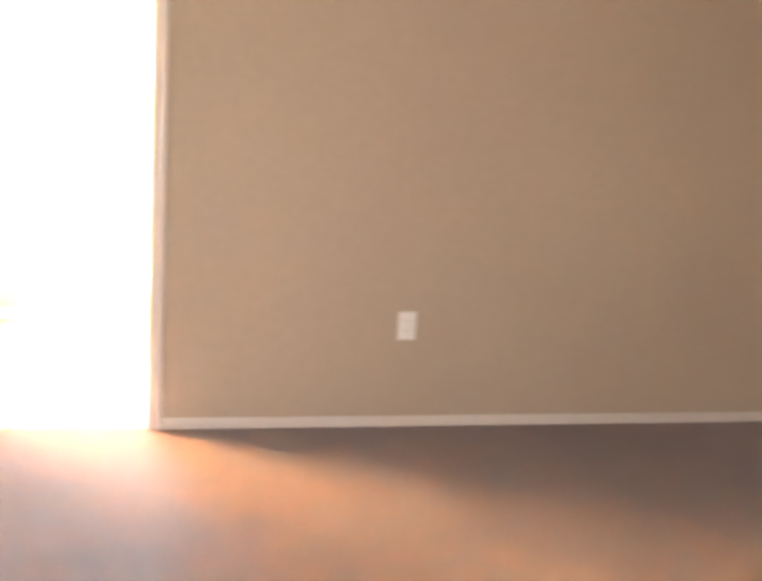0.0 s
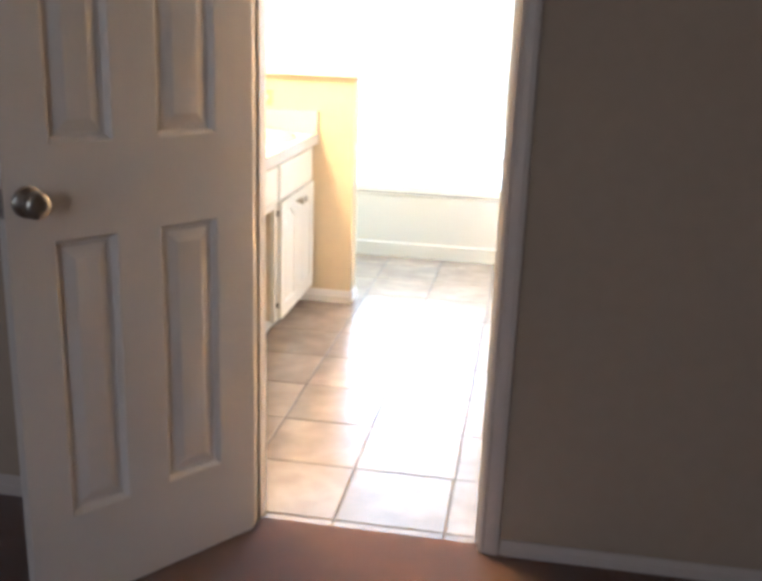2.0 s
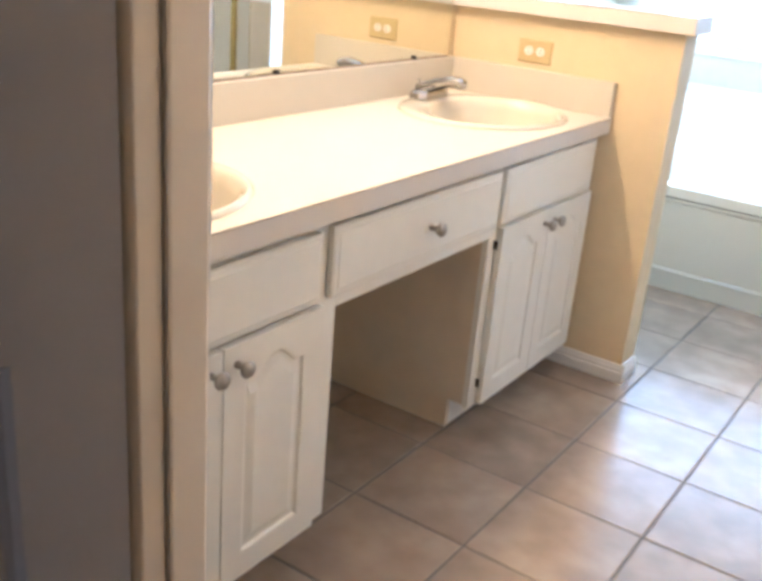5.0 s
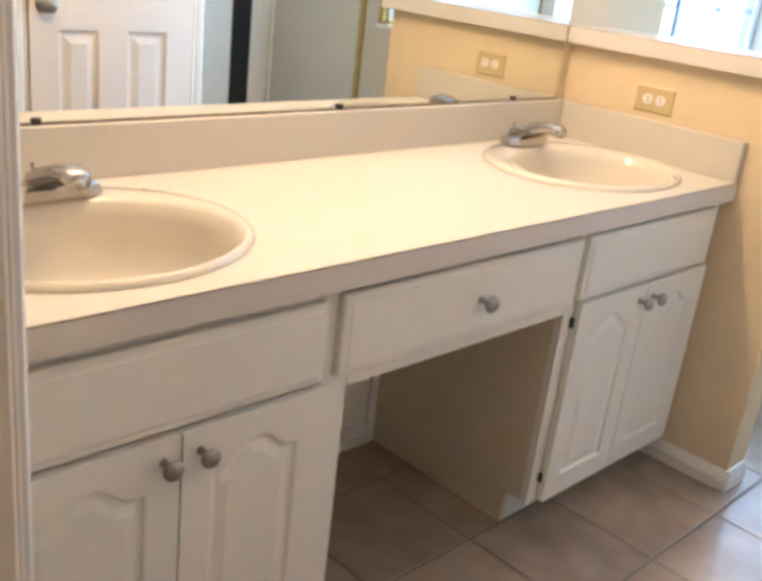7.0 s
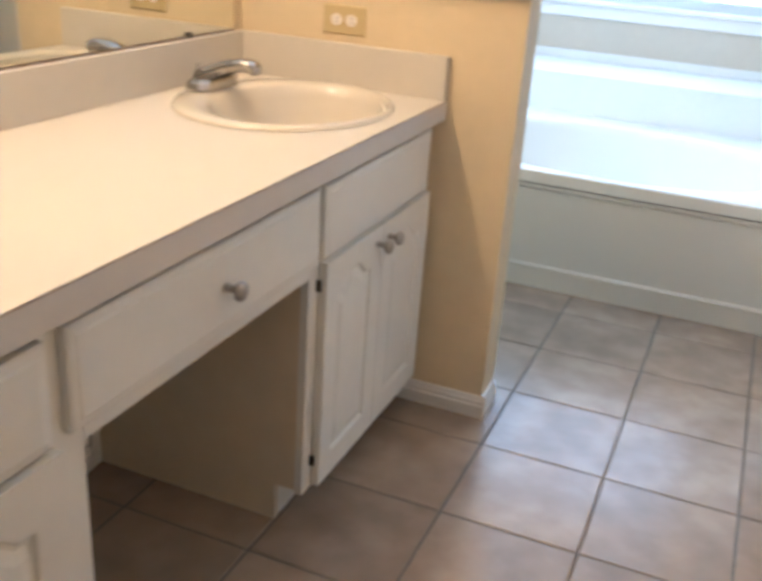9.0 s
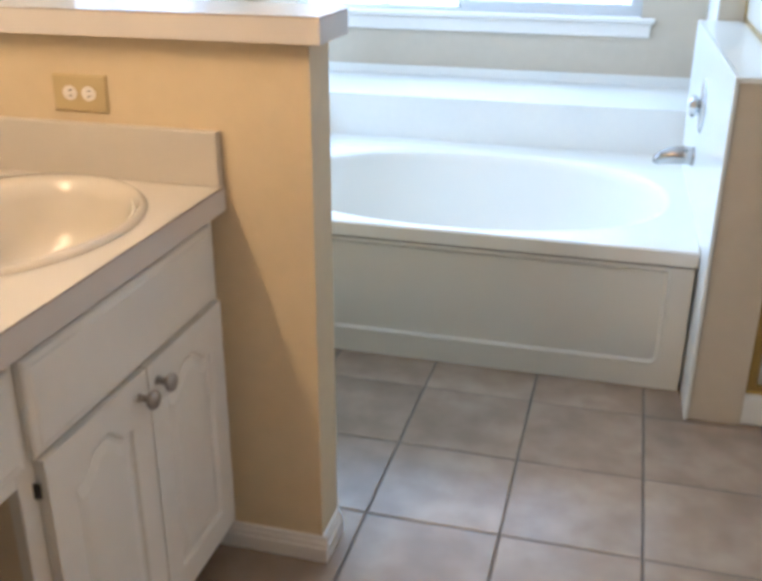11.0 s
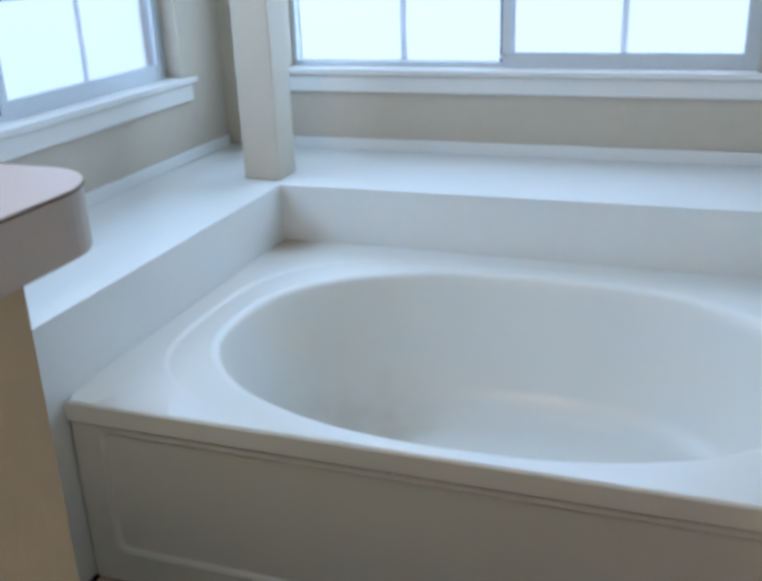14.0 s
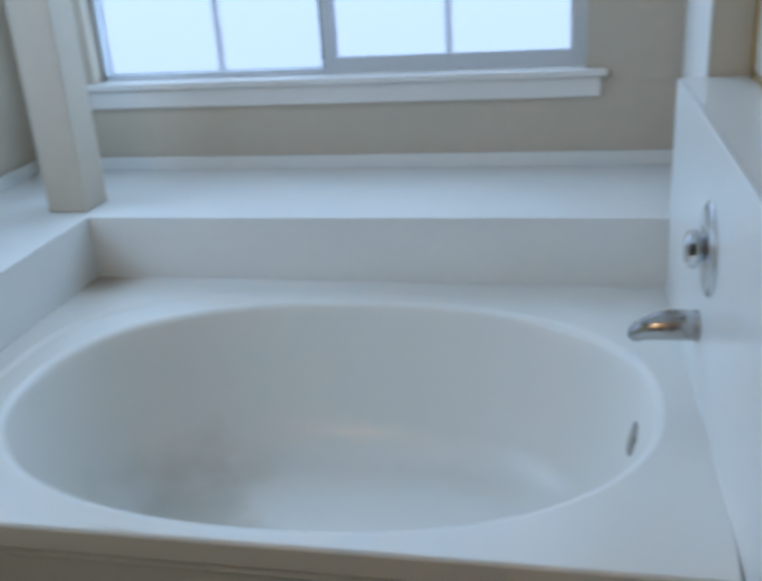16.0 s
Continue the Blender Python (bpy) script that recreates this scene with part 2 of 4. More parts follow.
def lathe(bm, profile, centre=(0, 0, 0), axis="Z", n=28):
    """Turns (radius, height) points round an axis through centre."""
    rings = []
    for r, h in profile:
        ring = []
        for i in range(n):
            a = 2 * math.pi * i / n
            u, w = r * math.cos(a), r * math.sin(a)
            p = {"Z": (u, w, h), "X": (h, u, w), "Y": (u, h, w)}[axis]
            ring.append(bm.verts.new(Vector(p) + Vector(centre)))
        rings.append(ring)
    for a, b in zip(rings, rings[1:]):
        for i in range(n):
            bm.faces.new((a[i], a[(i + 1) % n], b[(i + 1) % n], b[i]))
    for ring in (rings[0], rings[-1]):
        bm.faces.new(ring)
    return rings


def tube(bm, points, radii, n=14, flat=1.0):
    """A swept tube through points; flat squashes it across its upward side."""
    rings = []
    for i, p in enumerate(points):
        a = Vector(points[max(0, i - 1)])
        b = Vector(points[min(len(points) - 1, i + 1)])
        d = (b - a).normalized()
        side = d.cross(Vector((0, 0, 1)))
        side = side.normalized() if side.length > 0.05 else Vector((0, 1, 0))
        up = side.cross(d).normalized()
        r = radii[i]
        rings.append([bm.verts.new(Vector(p) + side * r * math.cos(2 * math.pi * k / n) + up * r * flat * math.sin(2 * math.pi * k / n)) for k in range(n)])
    for a, b in zip(rings, rings[1:]):
        for k in range(n):
            bm.faces.new((a[k], a[(k + 1) % n], b[(k + 1) % n], b[k]))
    bm.faces.new(rings[0])
    bm.faces.new(rings[-1])


def inset_loop(pts, d):
    """Moves a counter-clockwise loop of (u, v) points inwards by d."""
    out = []
    n = len(pts)
    for i in range(n):
        p0, p1, p2 = Vector(pts[i - 1]), Vector(pts[i]), Vector(pts[(i + 1) % n])
        e1, e2 = (p1 - p0).normalized(), (p2 - p1).normalized()
        n1, n2 = Vector((-e1.y, e1.x)), Vector((-e2.y, e2.x))
        m = (n1 + n2).normalized()
        out.append(p1 + m * d / max(0.5, m.dot(n1)))
    return [(p.x, p.y) for p in out]


def moulded(bm, w, h, t, loops, steps, place):
    """A slab w x h x t whose front (depth 0) is moulded along loops. steps: (inset, depth). place(u, v, depth) gives the point."""
    outer = [bm.verts.new(place(u, v, 0)) for u, v in ((0, 0), (w, 0), (w, h), (0, h))]
    back = [bm.verts.new(place(u, v, t)) for u, v in ((0, 0), (w, 0), (w, h), (0, h))]
    for i in range(4):
        bm.faces.new((outer[i], outer[(i + 1) % 4], back[(i + 1) % 4], back[i]))
    bm.faces.new(back)
    edges = [bm.edges.get((outer[i], outer[(i + 1) % 4])) for i in range(4)]
    for loop in loops:
        first = [bm.verts.new(place(u, v, 0)) for u, v in loop]
        edges += [bm.edges.new((first[i], first[(i + 1) % len(first)])) for i in range(len(first))]
        prev = first
        for inset, depth in steps:
            ring = [bm.verts.new(place(u, v, depth)) for u, v in inset_loop(loop, inset)]
            for i in range(len(ring)):
                j = (i + 1) % len(ring)
                bm.faces.new((prev[i], prev[j], ring[j], ring[i]))
            prev = ring
        bm.faces.new(prev)
    bmesh.ops.triangle_fill(bm, edges=edges, use_beauty=True)


def rect(u0, v0, u1, v1):
    return [(u0, v0), (u1, v0), (u1, v1), (u0, v1)]


def arched(u0, v0, u1, v1, rise):
    """A panel outline whose top swells to a cathedral arch."""
    pts = [(u0, v0), (u1, v0), (u1, v1 - rise)]
    w = u1 - u0
    for i in range(1, 12):
        s = i / 12
        u = u1 - w * s
        k = min(1, max(0, (min(s, 1 - s) - 0.12) / 0.30))
        pts.append((u, v1 - rise + rise * (k * k * (3 - 2 * k))))
    pts.append((u0, v1 - rise))
    return pts


def moulding(name, start, end, out, height, thick, material, parent=None, label="", z0=0.0):
    """A skirting run from start to end (x, y), that stands out from its wall along out, with a rounded stepped top."""
    prof = [(0, 0), (thick, 0), (thick, height * 0.55), (thick * 0.72, height * 0.62), (thick * 0.72, height * 0.74),
            (thick * 0.45, height * 0.86), (thick * 0.38, height * 0.97), (0, height)]
    bm = bmesh.new()
    rings = []
    for p in (start, end):
        rings.append([bm.verts.new((p[0] + out[0] * d, p[1] + out[1] * d, z0 + z)) for d, z in prof])
    n = len(prof)
    for i in range(n):
        bm.faces.new((rings[0][i], rings[0][(i + 1) % n], rings[1][(i + 1) % n], rings[1][i]))
    bm.faces.new(rings[0])
    bm.faces.new(rings[1])
    return part(name, bm, material, parent, label)


def wall_with_hole(name, lo, hi, axis, holes, material, label):
    """A wall box from lo to hi; axis 0 runs along x, 1 along y. holes: (a0, a1, z0, z1)."""
    bm = bmesh.new()
    cuts = sorted({lo[axis], hi[axis], *[h[0] for h in holes], *[h[1] for h in holes]})
    for a, b in zip(cuts, cuts[1:]):
        zs = [(lo[2], hi[2])]
        for h in holes:
            if h[0] <= a + 1e-6 and h[1] >= b - 1e-6:
                zs = [(lo[2], h[2]), (h[3], hi[2])]
        for z0, z1 in zs:
            if z1 - z0 > 1e-4:
                l, u = list(lo), list(hi)
                l[axis], u[axis], l[2], u[2] = a, b, z0, z1
                bm_box(bm, l, u)
    bmesh.ops.remove_doubles(bm, verts=bm.verts, dist=1e-5)
    return structure(part(name, bm, material), label)


# ---------------------------------------------------------------- structure: bedroom and bathroom
YB, YI = -2.245, -2.170       # the wall between bedroom and bathroom
XV = -0.79                    # vanity wall
XW = -1.24                    # wall of the side window
YN = 2.35                     # wall of the tub window
XE = 1.75                     # far side of the bathroom
XL, XR = 0.109, 0.716          # door opening

structure(box("ceiling", (-2.6, -7.9, ZC), (3.8, 2.6, ZC + 0.15), M_CEIL), "flat white ceiling over bedroom and bathroom")
structure(box("floor_bedroom", (-2.5, -7.8, -0.10), (3.7, -2.213, 0.004), M_CARPET), "brown cut-pile carpet, worn and blotchy")
wall_with_hole("wall_door", (-2.5, YB, 0), (3.6, YI, ZC), 0, [(XL - 0.040, XR + 0.018, -0.01, 2.05)], M_BEDWALL, "tan painted wall with the bathroom doorway")
wall_with_hole("wall_bedroom_south", (-2.5, -7.8, 0), (3.6, -7.65, ZC), 0, [(-1.3, 0.1, 0.9, 2.1)], M_BEDWALL, "tan painted bedroom wall with an assumed window, out of view")
structure(box("wall_bedroom_west", (-2.6, -7.8, 0), (-2.5, YI, ZC), M_BEDWALL), "tan painted bedroom side wall")
structure(box("wall_bedroom_east", (3.6, -7.8, 0), (3.7, YI, ZC), M_BEDWALL), "tan painted bedroom side wall")
box_skin = structure(box("wall_bath_south", (XV, YI, 0), (XL - 0.040, YI + 0.006, ZC), M_WALL), "beige painted bathroom wall beside the doorway")
structure(box("wall_bath_south", (XR + 0.018, YI, 0), (XE, YI + 0.006, ZC), M_WALL), "beige painted bathroom wall beside the doorway")
structure(box("wall_bath_south", (XL - 0.040, YI, 2.05), (XR + 0.018, YI + 0.006, ZC), M_WALL), "beige painted wall over the doorway")
structure(box("wall_vanity", (XV - 0.12, YI, 0), (XV, 0.29, ZC), M_PONY), "beige painted wall behind the vanity and mirror")
structure(box("wall_low", (XV - 0.12, 0.29, 0), (-0.8245, 0.738, 0.5935), M_WALL), "low painted wall that carries the marble deck beside the tub")
structure(box("wall_return", (XW, 0.17, 0), (XV - 0.12, 0.29, ZC), M_WALL), "beige painted return wall at the end of the deck")
wall_with_hole("wall_west", (XW - 0.14, 0.17, 0), (XW, YN + 0.14, ZC), 1, [(0.58, 2.08, 0.858, 1.96)], M_WALL, "beige painted wall with the side window")
wall_with_hole("wall_north", (XW - 0.14, YN, 0), (XE + 0.1, YN + 0.14, ZC), 0, [(-0.99, 0.51, 0.858, 1.96)], M_WALL, "beige painted wall with the tub window")
structure(box("wall_east", (XE, -0.37, 0), (XE + 0.1, YN, ZC), M_TRIM), "white painted far wall beside the shower")
structure(box("wall_closet", (0.80, YI, 0), (0.92, -0.37, ZC), M_WALL), "beige painted wall with the closet door")
structure(box("wall_closet_return", (0.92, -0.49, 0), (XE + 0.1, -0.37, ZC), M_WALL), "beige painted return wall past the closet")
structure(box("pony_wall", (XV, -0.180, 0), (-0.046, -0.075, 1.086), M_PONY), "beige half wall between vanity and tub, lamplight in its colour")
structure(box("wall_shower_end", (0.7705, 1.862, 0), (XE, YN, ZC), M_WALL), "beige wall behind the shower")
structure(lean(box("shower_half_wall", (0.733, 0.640, 0), (0.869, 1.861, 0.917), M_WALL)), "beige half wall between tub and shower")

# skirting
def skirt(name, a, b, out, label, h=0.06, material=None):
    return structure(moulding(name, a, b, out, h, 0.013, material or M_TRIM), label)


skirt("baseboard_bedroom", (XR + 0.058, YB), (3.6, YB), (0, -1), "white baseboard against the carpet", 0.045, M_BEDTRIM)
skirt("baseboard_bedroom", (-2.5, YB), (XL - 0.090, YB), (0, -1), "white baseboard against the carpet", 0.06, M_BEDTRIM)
skirt("baseboard_pony", (-0.30, -0.180), (-0.033, -0.180), (0, -1), "white baseboard round the half wall")
skirt("baseboard_pony", (-0.046, -0.1795), (-0.046, -0.075), (1, 0), "white baseboard round the half wall")
skirt("baseboard_closet", (0.80, -0.40), (0.80, -0.357), (-1, 0), "short white baseboard beside the closet casing", 0.09)
skirt("baseboard_closet", (0.787, -0.37), (XE, -0.37), (0, 1), "white baseboard", 0.09)
structure(box("knee_panel", (XV + 0.0005, -1.4555, 0.0), (XV + 0.008, -0.8185, 0.777), M_CAB), "white painted panel at the back of the knee space")
structure(box("knee_corner_strip", (XV + 0.0085, -0.848, 0.0), (XV + 0.020, -0.8185, 0.777), M_CAB, bevel=0.003), "white corner strip in the knee space")
skirt("baseboard_knee", (XV + 0.008, -1.4555), (XV + 0.008, -0.849), (1, 0), "white baseboard in the knee space")


# ---------------------------------------------------------------- doorway and door
def casing(name, pts, out, width_dir, material=M_TRIM, label="white moulded door casing"):
    """A straight casing board from pts[0] to pts[1], with a stepped profile: out from the wall, width_dir away from the opening."""
    prof = [(0, 0), (0.006, 0), (0.011, 0.006), (0.009, 0.014), (0.013, 0.022), (0.016, 0.036), (0.014, 0.049), (0, 0.051)]
    bm = bmesh.new()
    rings = [[bm.verts.new(Vector(p) + Vector(out) * d + Vector(width_dir) * w) for d, w in prof] for p in pts]
    n = len(prof)
    for i in range(n):
        bm.faces.new((rings[0][i], rings[0][(i + 1) % n], rings[1][(i + 1) % n], rings[1][i]))
    bm.faces.new(rings[0])
    bm.faces.new(rings[1])
    return structure(part(name, bm, material), label)


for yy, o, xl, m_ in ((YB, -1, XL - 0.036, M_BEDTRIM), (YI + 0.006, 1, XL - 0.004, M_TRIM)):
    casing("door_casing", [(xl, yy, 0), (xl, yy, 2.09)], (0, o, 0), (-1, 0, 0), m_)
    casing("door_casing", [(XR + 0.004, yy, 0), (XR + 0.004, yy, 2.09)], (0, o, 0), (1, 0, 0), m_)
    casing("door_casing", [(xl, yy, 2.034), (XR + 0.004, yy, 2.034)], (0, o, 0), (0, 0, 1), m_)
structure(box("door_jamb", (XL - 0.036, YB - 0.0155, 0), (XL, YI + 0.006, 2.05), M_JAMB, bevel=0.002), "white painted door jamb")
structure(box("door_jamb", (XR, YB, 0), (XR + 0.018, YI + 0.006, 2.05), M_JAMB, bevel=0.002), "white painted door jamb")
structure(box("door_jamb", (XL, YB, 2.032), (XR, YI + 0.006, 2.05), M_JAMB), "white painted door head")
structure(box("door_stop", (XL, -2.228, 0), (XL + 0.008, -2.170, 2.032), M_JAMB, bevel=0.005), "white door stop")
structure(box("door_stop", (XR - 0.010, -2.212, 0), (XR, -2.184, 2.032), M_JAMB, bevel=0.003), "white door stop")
structure(box("strike_plate", (XR - 0.0015, -2.240, 0.93), (XR, -2.214, 0.99), M_NICKEL), "dull metal strike plate on the jamb")


def panel_door(name, width, m, label, knob_u, knob_side_both=True, hinges=True):
    """A six-panel moulded door; local x from the hinge, y into the slab from its front, z up."""
    d = thing(name, (0, 0, 0), label, "door")
    bm = bmesh.new()
    s = width / 0.60
    cols = ((0.103 * s, 0.255 * s), (0.361 * s, 0.504 * s))
    rows = ((0.228, 0.868), (1.066, 1.600), (1.700, 1.905))
    loops = [rect(a, z0, b, z1) for a, b in cols for z0, z1 in rows]
    steps = [(0.003, 0.003), (0.011, 0.013), (0.020, 0.0140), (0.046, 0.003)]
    moulded(bm, width, 2.02, 0.0175, loops, steps, lambda u, v, q: (u, q, v))
    part("door_face", bm, M_DOOR, d)
    bm = bmesh.new()
    moulded(bm, width, 2.02, 0.0175, loops, steps, lambda u, v, q: (u, 0.035 - q, v))
    part("door_back", bm, M_DOOR, d)
    for sgn, y0 in ((-1, 0.0), (1, 0.035)):
        k = new("door_knob")
        k.parent = d
        k.location = (knob_u, y0, 0.955)
        bm = bmesh.new()
        lathe(bm, [(0.001, 0), (0.033, 0), (0.033, sgn * 0.003), (0.030, sgn * 0.007), (0.014, sgn * 0.009), (0.011, sgn * 0.012)], axis="Y")
        part("rosette", bm, M_NICKEL, k, smooth=True)
        bm = bmesh.new()
        lathe(bm, [(0.010, sgn * 0.010), (0.011, sgn * 0.026), (0.020, sgn * 0.030), (0.0275, sgn * 0.037), (0.028, sgn * 0.045), (0.023, sgn * 0.053), (0.010, sgn * 0.056), (0.001, sgn * 0.0565)], axis="Y")
        part("knob", bm, M_NICKEL, k, smooth=True)
        tagged(k, "round brushed nickel door knob")
    box("latch_plate", (width - 0.0005, 0.006, 0.925), (width + 0.0015, 0.029, 0.985), M_NICKEL, d, "dull metal latch plate")
    box("latch_bolt", (width, 0.011, 0.945), (width + 0.010, 0.023, 0.965), M_NICKEL, d, "small latch bolt", bevel=0.002)
    if hinges:
        for z in (0.20, 1.0, 1.80):
            bm = bmesh.new()
            lathe(bm, [(0.006, z), (0.006, z + 0.09)], centre=(-0.005, -0.004, 0), n=12)
            bm_box(bm, (0.0, -0.0012, z), (0.028, 0.0005, z + 0.09))
            part("hinge", bm, M_BRASS, d, "worn brass butt hinge")
    d.matrix_world = m
    return d


_hx, _hy = 0.087, -2.262
_ang = math.degrees(math.atan2(-2.756 + 2.268, -0.251 - 0.100))
panel_door("bathroom_door", 0.600, pose(_hx, _hy, 0.012, 0, 0, _ang), "open white six-panel moulded door with a nickel knob, ajar into the bedroom", 0.552, hinges=False)


# ---------------------------------------------------------------- vanity
XF = -0.250                   # face frame
KNOB = [(0.001, 0), (0.0075, 0), (0.0065, 0.004), (0.0055, 0.012), (0.009, 0.018), (0.0155, 0.023), (0.0165, 0.028), (0.013, 0.033), (0.001, 0.035)]


def cab_knob(parent, y, z):
    bm = bmesh.new()
    lathe(bm, KNOB, axis="X", n=20)
    k = part("knob", bm, M_NICKEL, parent, "round brushed nickel cabinet knob", smooth=True)
    k.location = (XF + 0.020, y, z)
    return k


def cab_door(parent, y0, y1, z0, z1, knob_y, hinge_y):
    bm = bmesh.new()
    w, h = y1 - y0, z1 - z0
    loop = arched(0.052, 0.055, w - 0.052, h - 0.045, 0.035)
    moulded(bm, w, h, 0.018, [loop], [(0.004, 0.001), (0.008, 0.006), (0.014, 0.0065), (0.032, 0.0015)], lambda u, v, q: (XF + 0.0205 - q, y0 + u, z0 + v))
    d = part("door", bm, M_CAB, parent, "white arched raised-panel cabinet door")
    cab_knob(parent, knob_y, z1 - 0.038)
    for z in (z0 + 0.05, z1 - 0.06):
        box("hinge", (XF - 0.001, hinge_y - 0.0025, z), (XF + 0.010, hinge_y + 0.0025, z + 0.024), M_SLOT, parent, "small dark cabinet hinge", bevel=0.001)
    return d


def drawer_front(parent, y0, y1, z0, z1, name="drawer_front", label="plain white drawer front with a bevelled edge"):
    bm = bmesh.new()
    w, h = y1 - y0, z1 - z0
    prof = [(0, 0.018), (0, 0.006), (0.004, 0.003), (0.013, 0.002), (0.016, 0.0)]
    prev = None
    for ins, dep in prof:
        ring = [bm.verts.new((XF + 0.0195 - dep, y0 + u, z0 + v)) for u, v in ((ins, ins), (w - ins, ins), (w - ins, h - ins), (ins, h - ins))]
        if prev:
            for i in range(4):
                bm.faces.new((prev[i], prev[(i + 1) % 4], ring[(i + 1) % 4], ring[i]))
        else:
            bm.faces.new(ring)
        prev = ring
    bm.faces.new(prev)
    return part(name, bm, M_CAB, parent, label)


ZU = 0.778                    # underside of the worktop


def base_cabinet(y0, y1, doors, falsefront, split, label, hinge_ys, frame_ys):
    c = thing("sink_cabinet", (XF, (y0 + y1) / 2, 0), label, "cabinet", "vanity cabinets")
    c.location = (0, 0, 0)
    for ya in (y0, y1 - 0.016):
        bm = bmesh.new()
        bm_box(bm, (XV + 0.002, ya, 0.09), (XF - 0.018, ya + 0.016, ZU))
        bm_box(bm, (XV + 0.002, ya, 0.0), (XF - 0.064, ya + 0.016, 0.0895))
        part("side_panel", bm, M_PANEL, c, "duller cream side panel")
    box("cabinet_floor", (XV + 0.002, y0 + 0.016, 0.09), (XF - 0.018, y1 - 0.016, 0.105), M_CAB, c)
    box("toe_kick", (XF - 0.076, y0 + 0.0165, 0.0), (XF - 0.066, y1 - 0.016, 0.09), M_CAB, c)
    bm = bmesh.new()
    bm_box(bm, (XF - 0.018, y0, 0.082), (XF, doors[0][0] + 0.03, ZU))
    bm_box(bm, (XF - 0.018, doors[-1][1] - 0.03, 0.082), (XF, y1, ZU))
    for z0, z1 in ((0.082, 0.115), (0.585, 0.635), (0.745, ZU)):
        bm_box(bm, (XF - 0.018, doors[0][0] + 0.03, z0), (XF, doors[-1][1] - 0.03, z1))
    part("face_frame", bm, M_CAB, c)
    for (a, b, z0, z1, k, hy) in doors:
        cab_door(c, a, b, z0, z1, k, hy)
    drawer_front(c, falsefront[0], falsefront[1], falsefront[2], falsefront[3], "false_front", "plain white false drawer front")
    return c


base_cabinet(YI + 0.008, -1.456, [(-2.085, -1.793, 0.094, 0.601, -1.820, -2.089), (-1.789, -1.516, 0.094, 0.601, -1.758, -1.512)],
             (-2.085, -1.526, 0.610, 0.753), -1.79, "white painted two-door sink cabinet under the cream worktop", None, None)
base_cabinet(-0.818, -0.183, [(-0.782, -0.502, 0.090, 0.601, -0.531, -0.786), (-0.498, -0.212, 0.090, 0.601, -0.470, -0.208)],
             (-0.791, -0.225, 0.609, 0.758), -0.5, "white painted two-door sink cabinet against the half wall", None, None)
mid = thing("drawer_unit", (0, 0, 0), "white drawer with one knob over the open knee space", "drawer")
box("apron_rail", (XF - 0.018, -1.455, 0.578), (XF, -0.8185, ZU), M_CAB, mid)
drawer_front(mid, -1.491, -0.815, 0.610, 0.757)
box("drawer_box", (XV + 0.08, -1.44, 0.635), (XF - 0.018, -0.87, 0.74), M_CAB, mid)
cab_knob(mid, -1.145, 0.684)

# worktop with two oval holes
YC0, YC1 = YI + 0.008, -0.184
XCF = -0.216
ZT = 0.823
SINKS = [(-0.498, -1.805), (-0.490, -0.482)]
SA, SB = 0.230, 0.268         # half sizes of a basin across and along the counter


def ellipse(cx, cy, a, b, n=48):
    return [(cx + a * math.cos(2 * math.pi * i / n), cy + b * math.sin(2 * math.pi * i / n)) for i in range(n)]


wt = thing("worktop", (0, 0, 0), "cream laminate vanity worktop with backsplashes and a square front edge", "countertop")
bm = bmesh.new()
outer = [bm.verts.new((x, y, ZT)) for x, y in ((XV + 0.002, YC0), (XCF - 0.001, YC0), (XCF - 0.001, YC1), (XV + 0.002, YC1))]
edges = [bm.edges.new((outer[i], outer[(i + 1) % 4])) for i in range(4)]
for cx, cy in SINKS:
    ring = [bm.verts.new((x, y, ZT)) for x, y in ellipse(cx, cy, SA - 0.02, SB - 0.02)]
    low = [bm.verts.new((v.co.x, v.co.y, ZU)) for v in ring]
    for i in range(len(ring)):
        j = (i + 1) % len(ring)
        edges.append(bm.edges.new((ring[i], ring[j])))
        bm.faces.new((ring[i], ring[j], low[j], low[i]))
bmesh.ops.triangle_fill(bm, edges=edges, use_beauty=True)
for f in bm.faces:
    if all(abs(v.co.z - ZT) < 1e-6 for v in f.verts) and f.normal.z < 0:
        f.normal_flip()
part("top", bm, M_COUNTER, wt)
box("front_edge", (XCF - 0.022, YC0, ZU - 0.003), (XCF, YC1, ZT - 0.001), M_EDGE, wt, "squared greyish laminate front edge", bevel=0.0015, segs=1)
box("backsplash", (XV + 0.001, YC0, ZT), (XV + 0.020, YC1, ZT + 0.102), M_COUNTER, wt, bevel=0.002)
box("side_splash", (XV + 0.020, YC1 - 0.018, ZT), (XCF - 0.004, YC1 + 0.001, ZT + 0.102), M_COUNTER, wt, "end splash against the half wall", bevel=0.002)
box("edge_seam", (XCF - 0.0005, YC0 + 0.001, ZT - 0.0028), (XCF + 0.0004, YC1 - 0.001, ZT - 0.0012), M_SEAM, wt, "thin dark seam under the laminate sheet")
structure(box("caulk_line", (XCF - 0.03, YC1 + 0.0005, ZU), (XCF - 0.002, YC1 + 0.004, ZT + 0.10), M_CAULK), "brownish caulk at the end of the worktop")


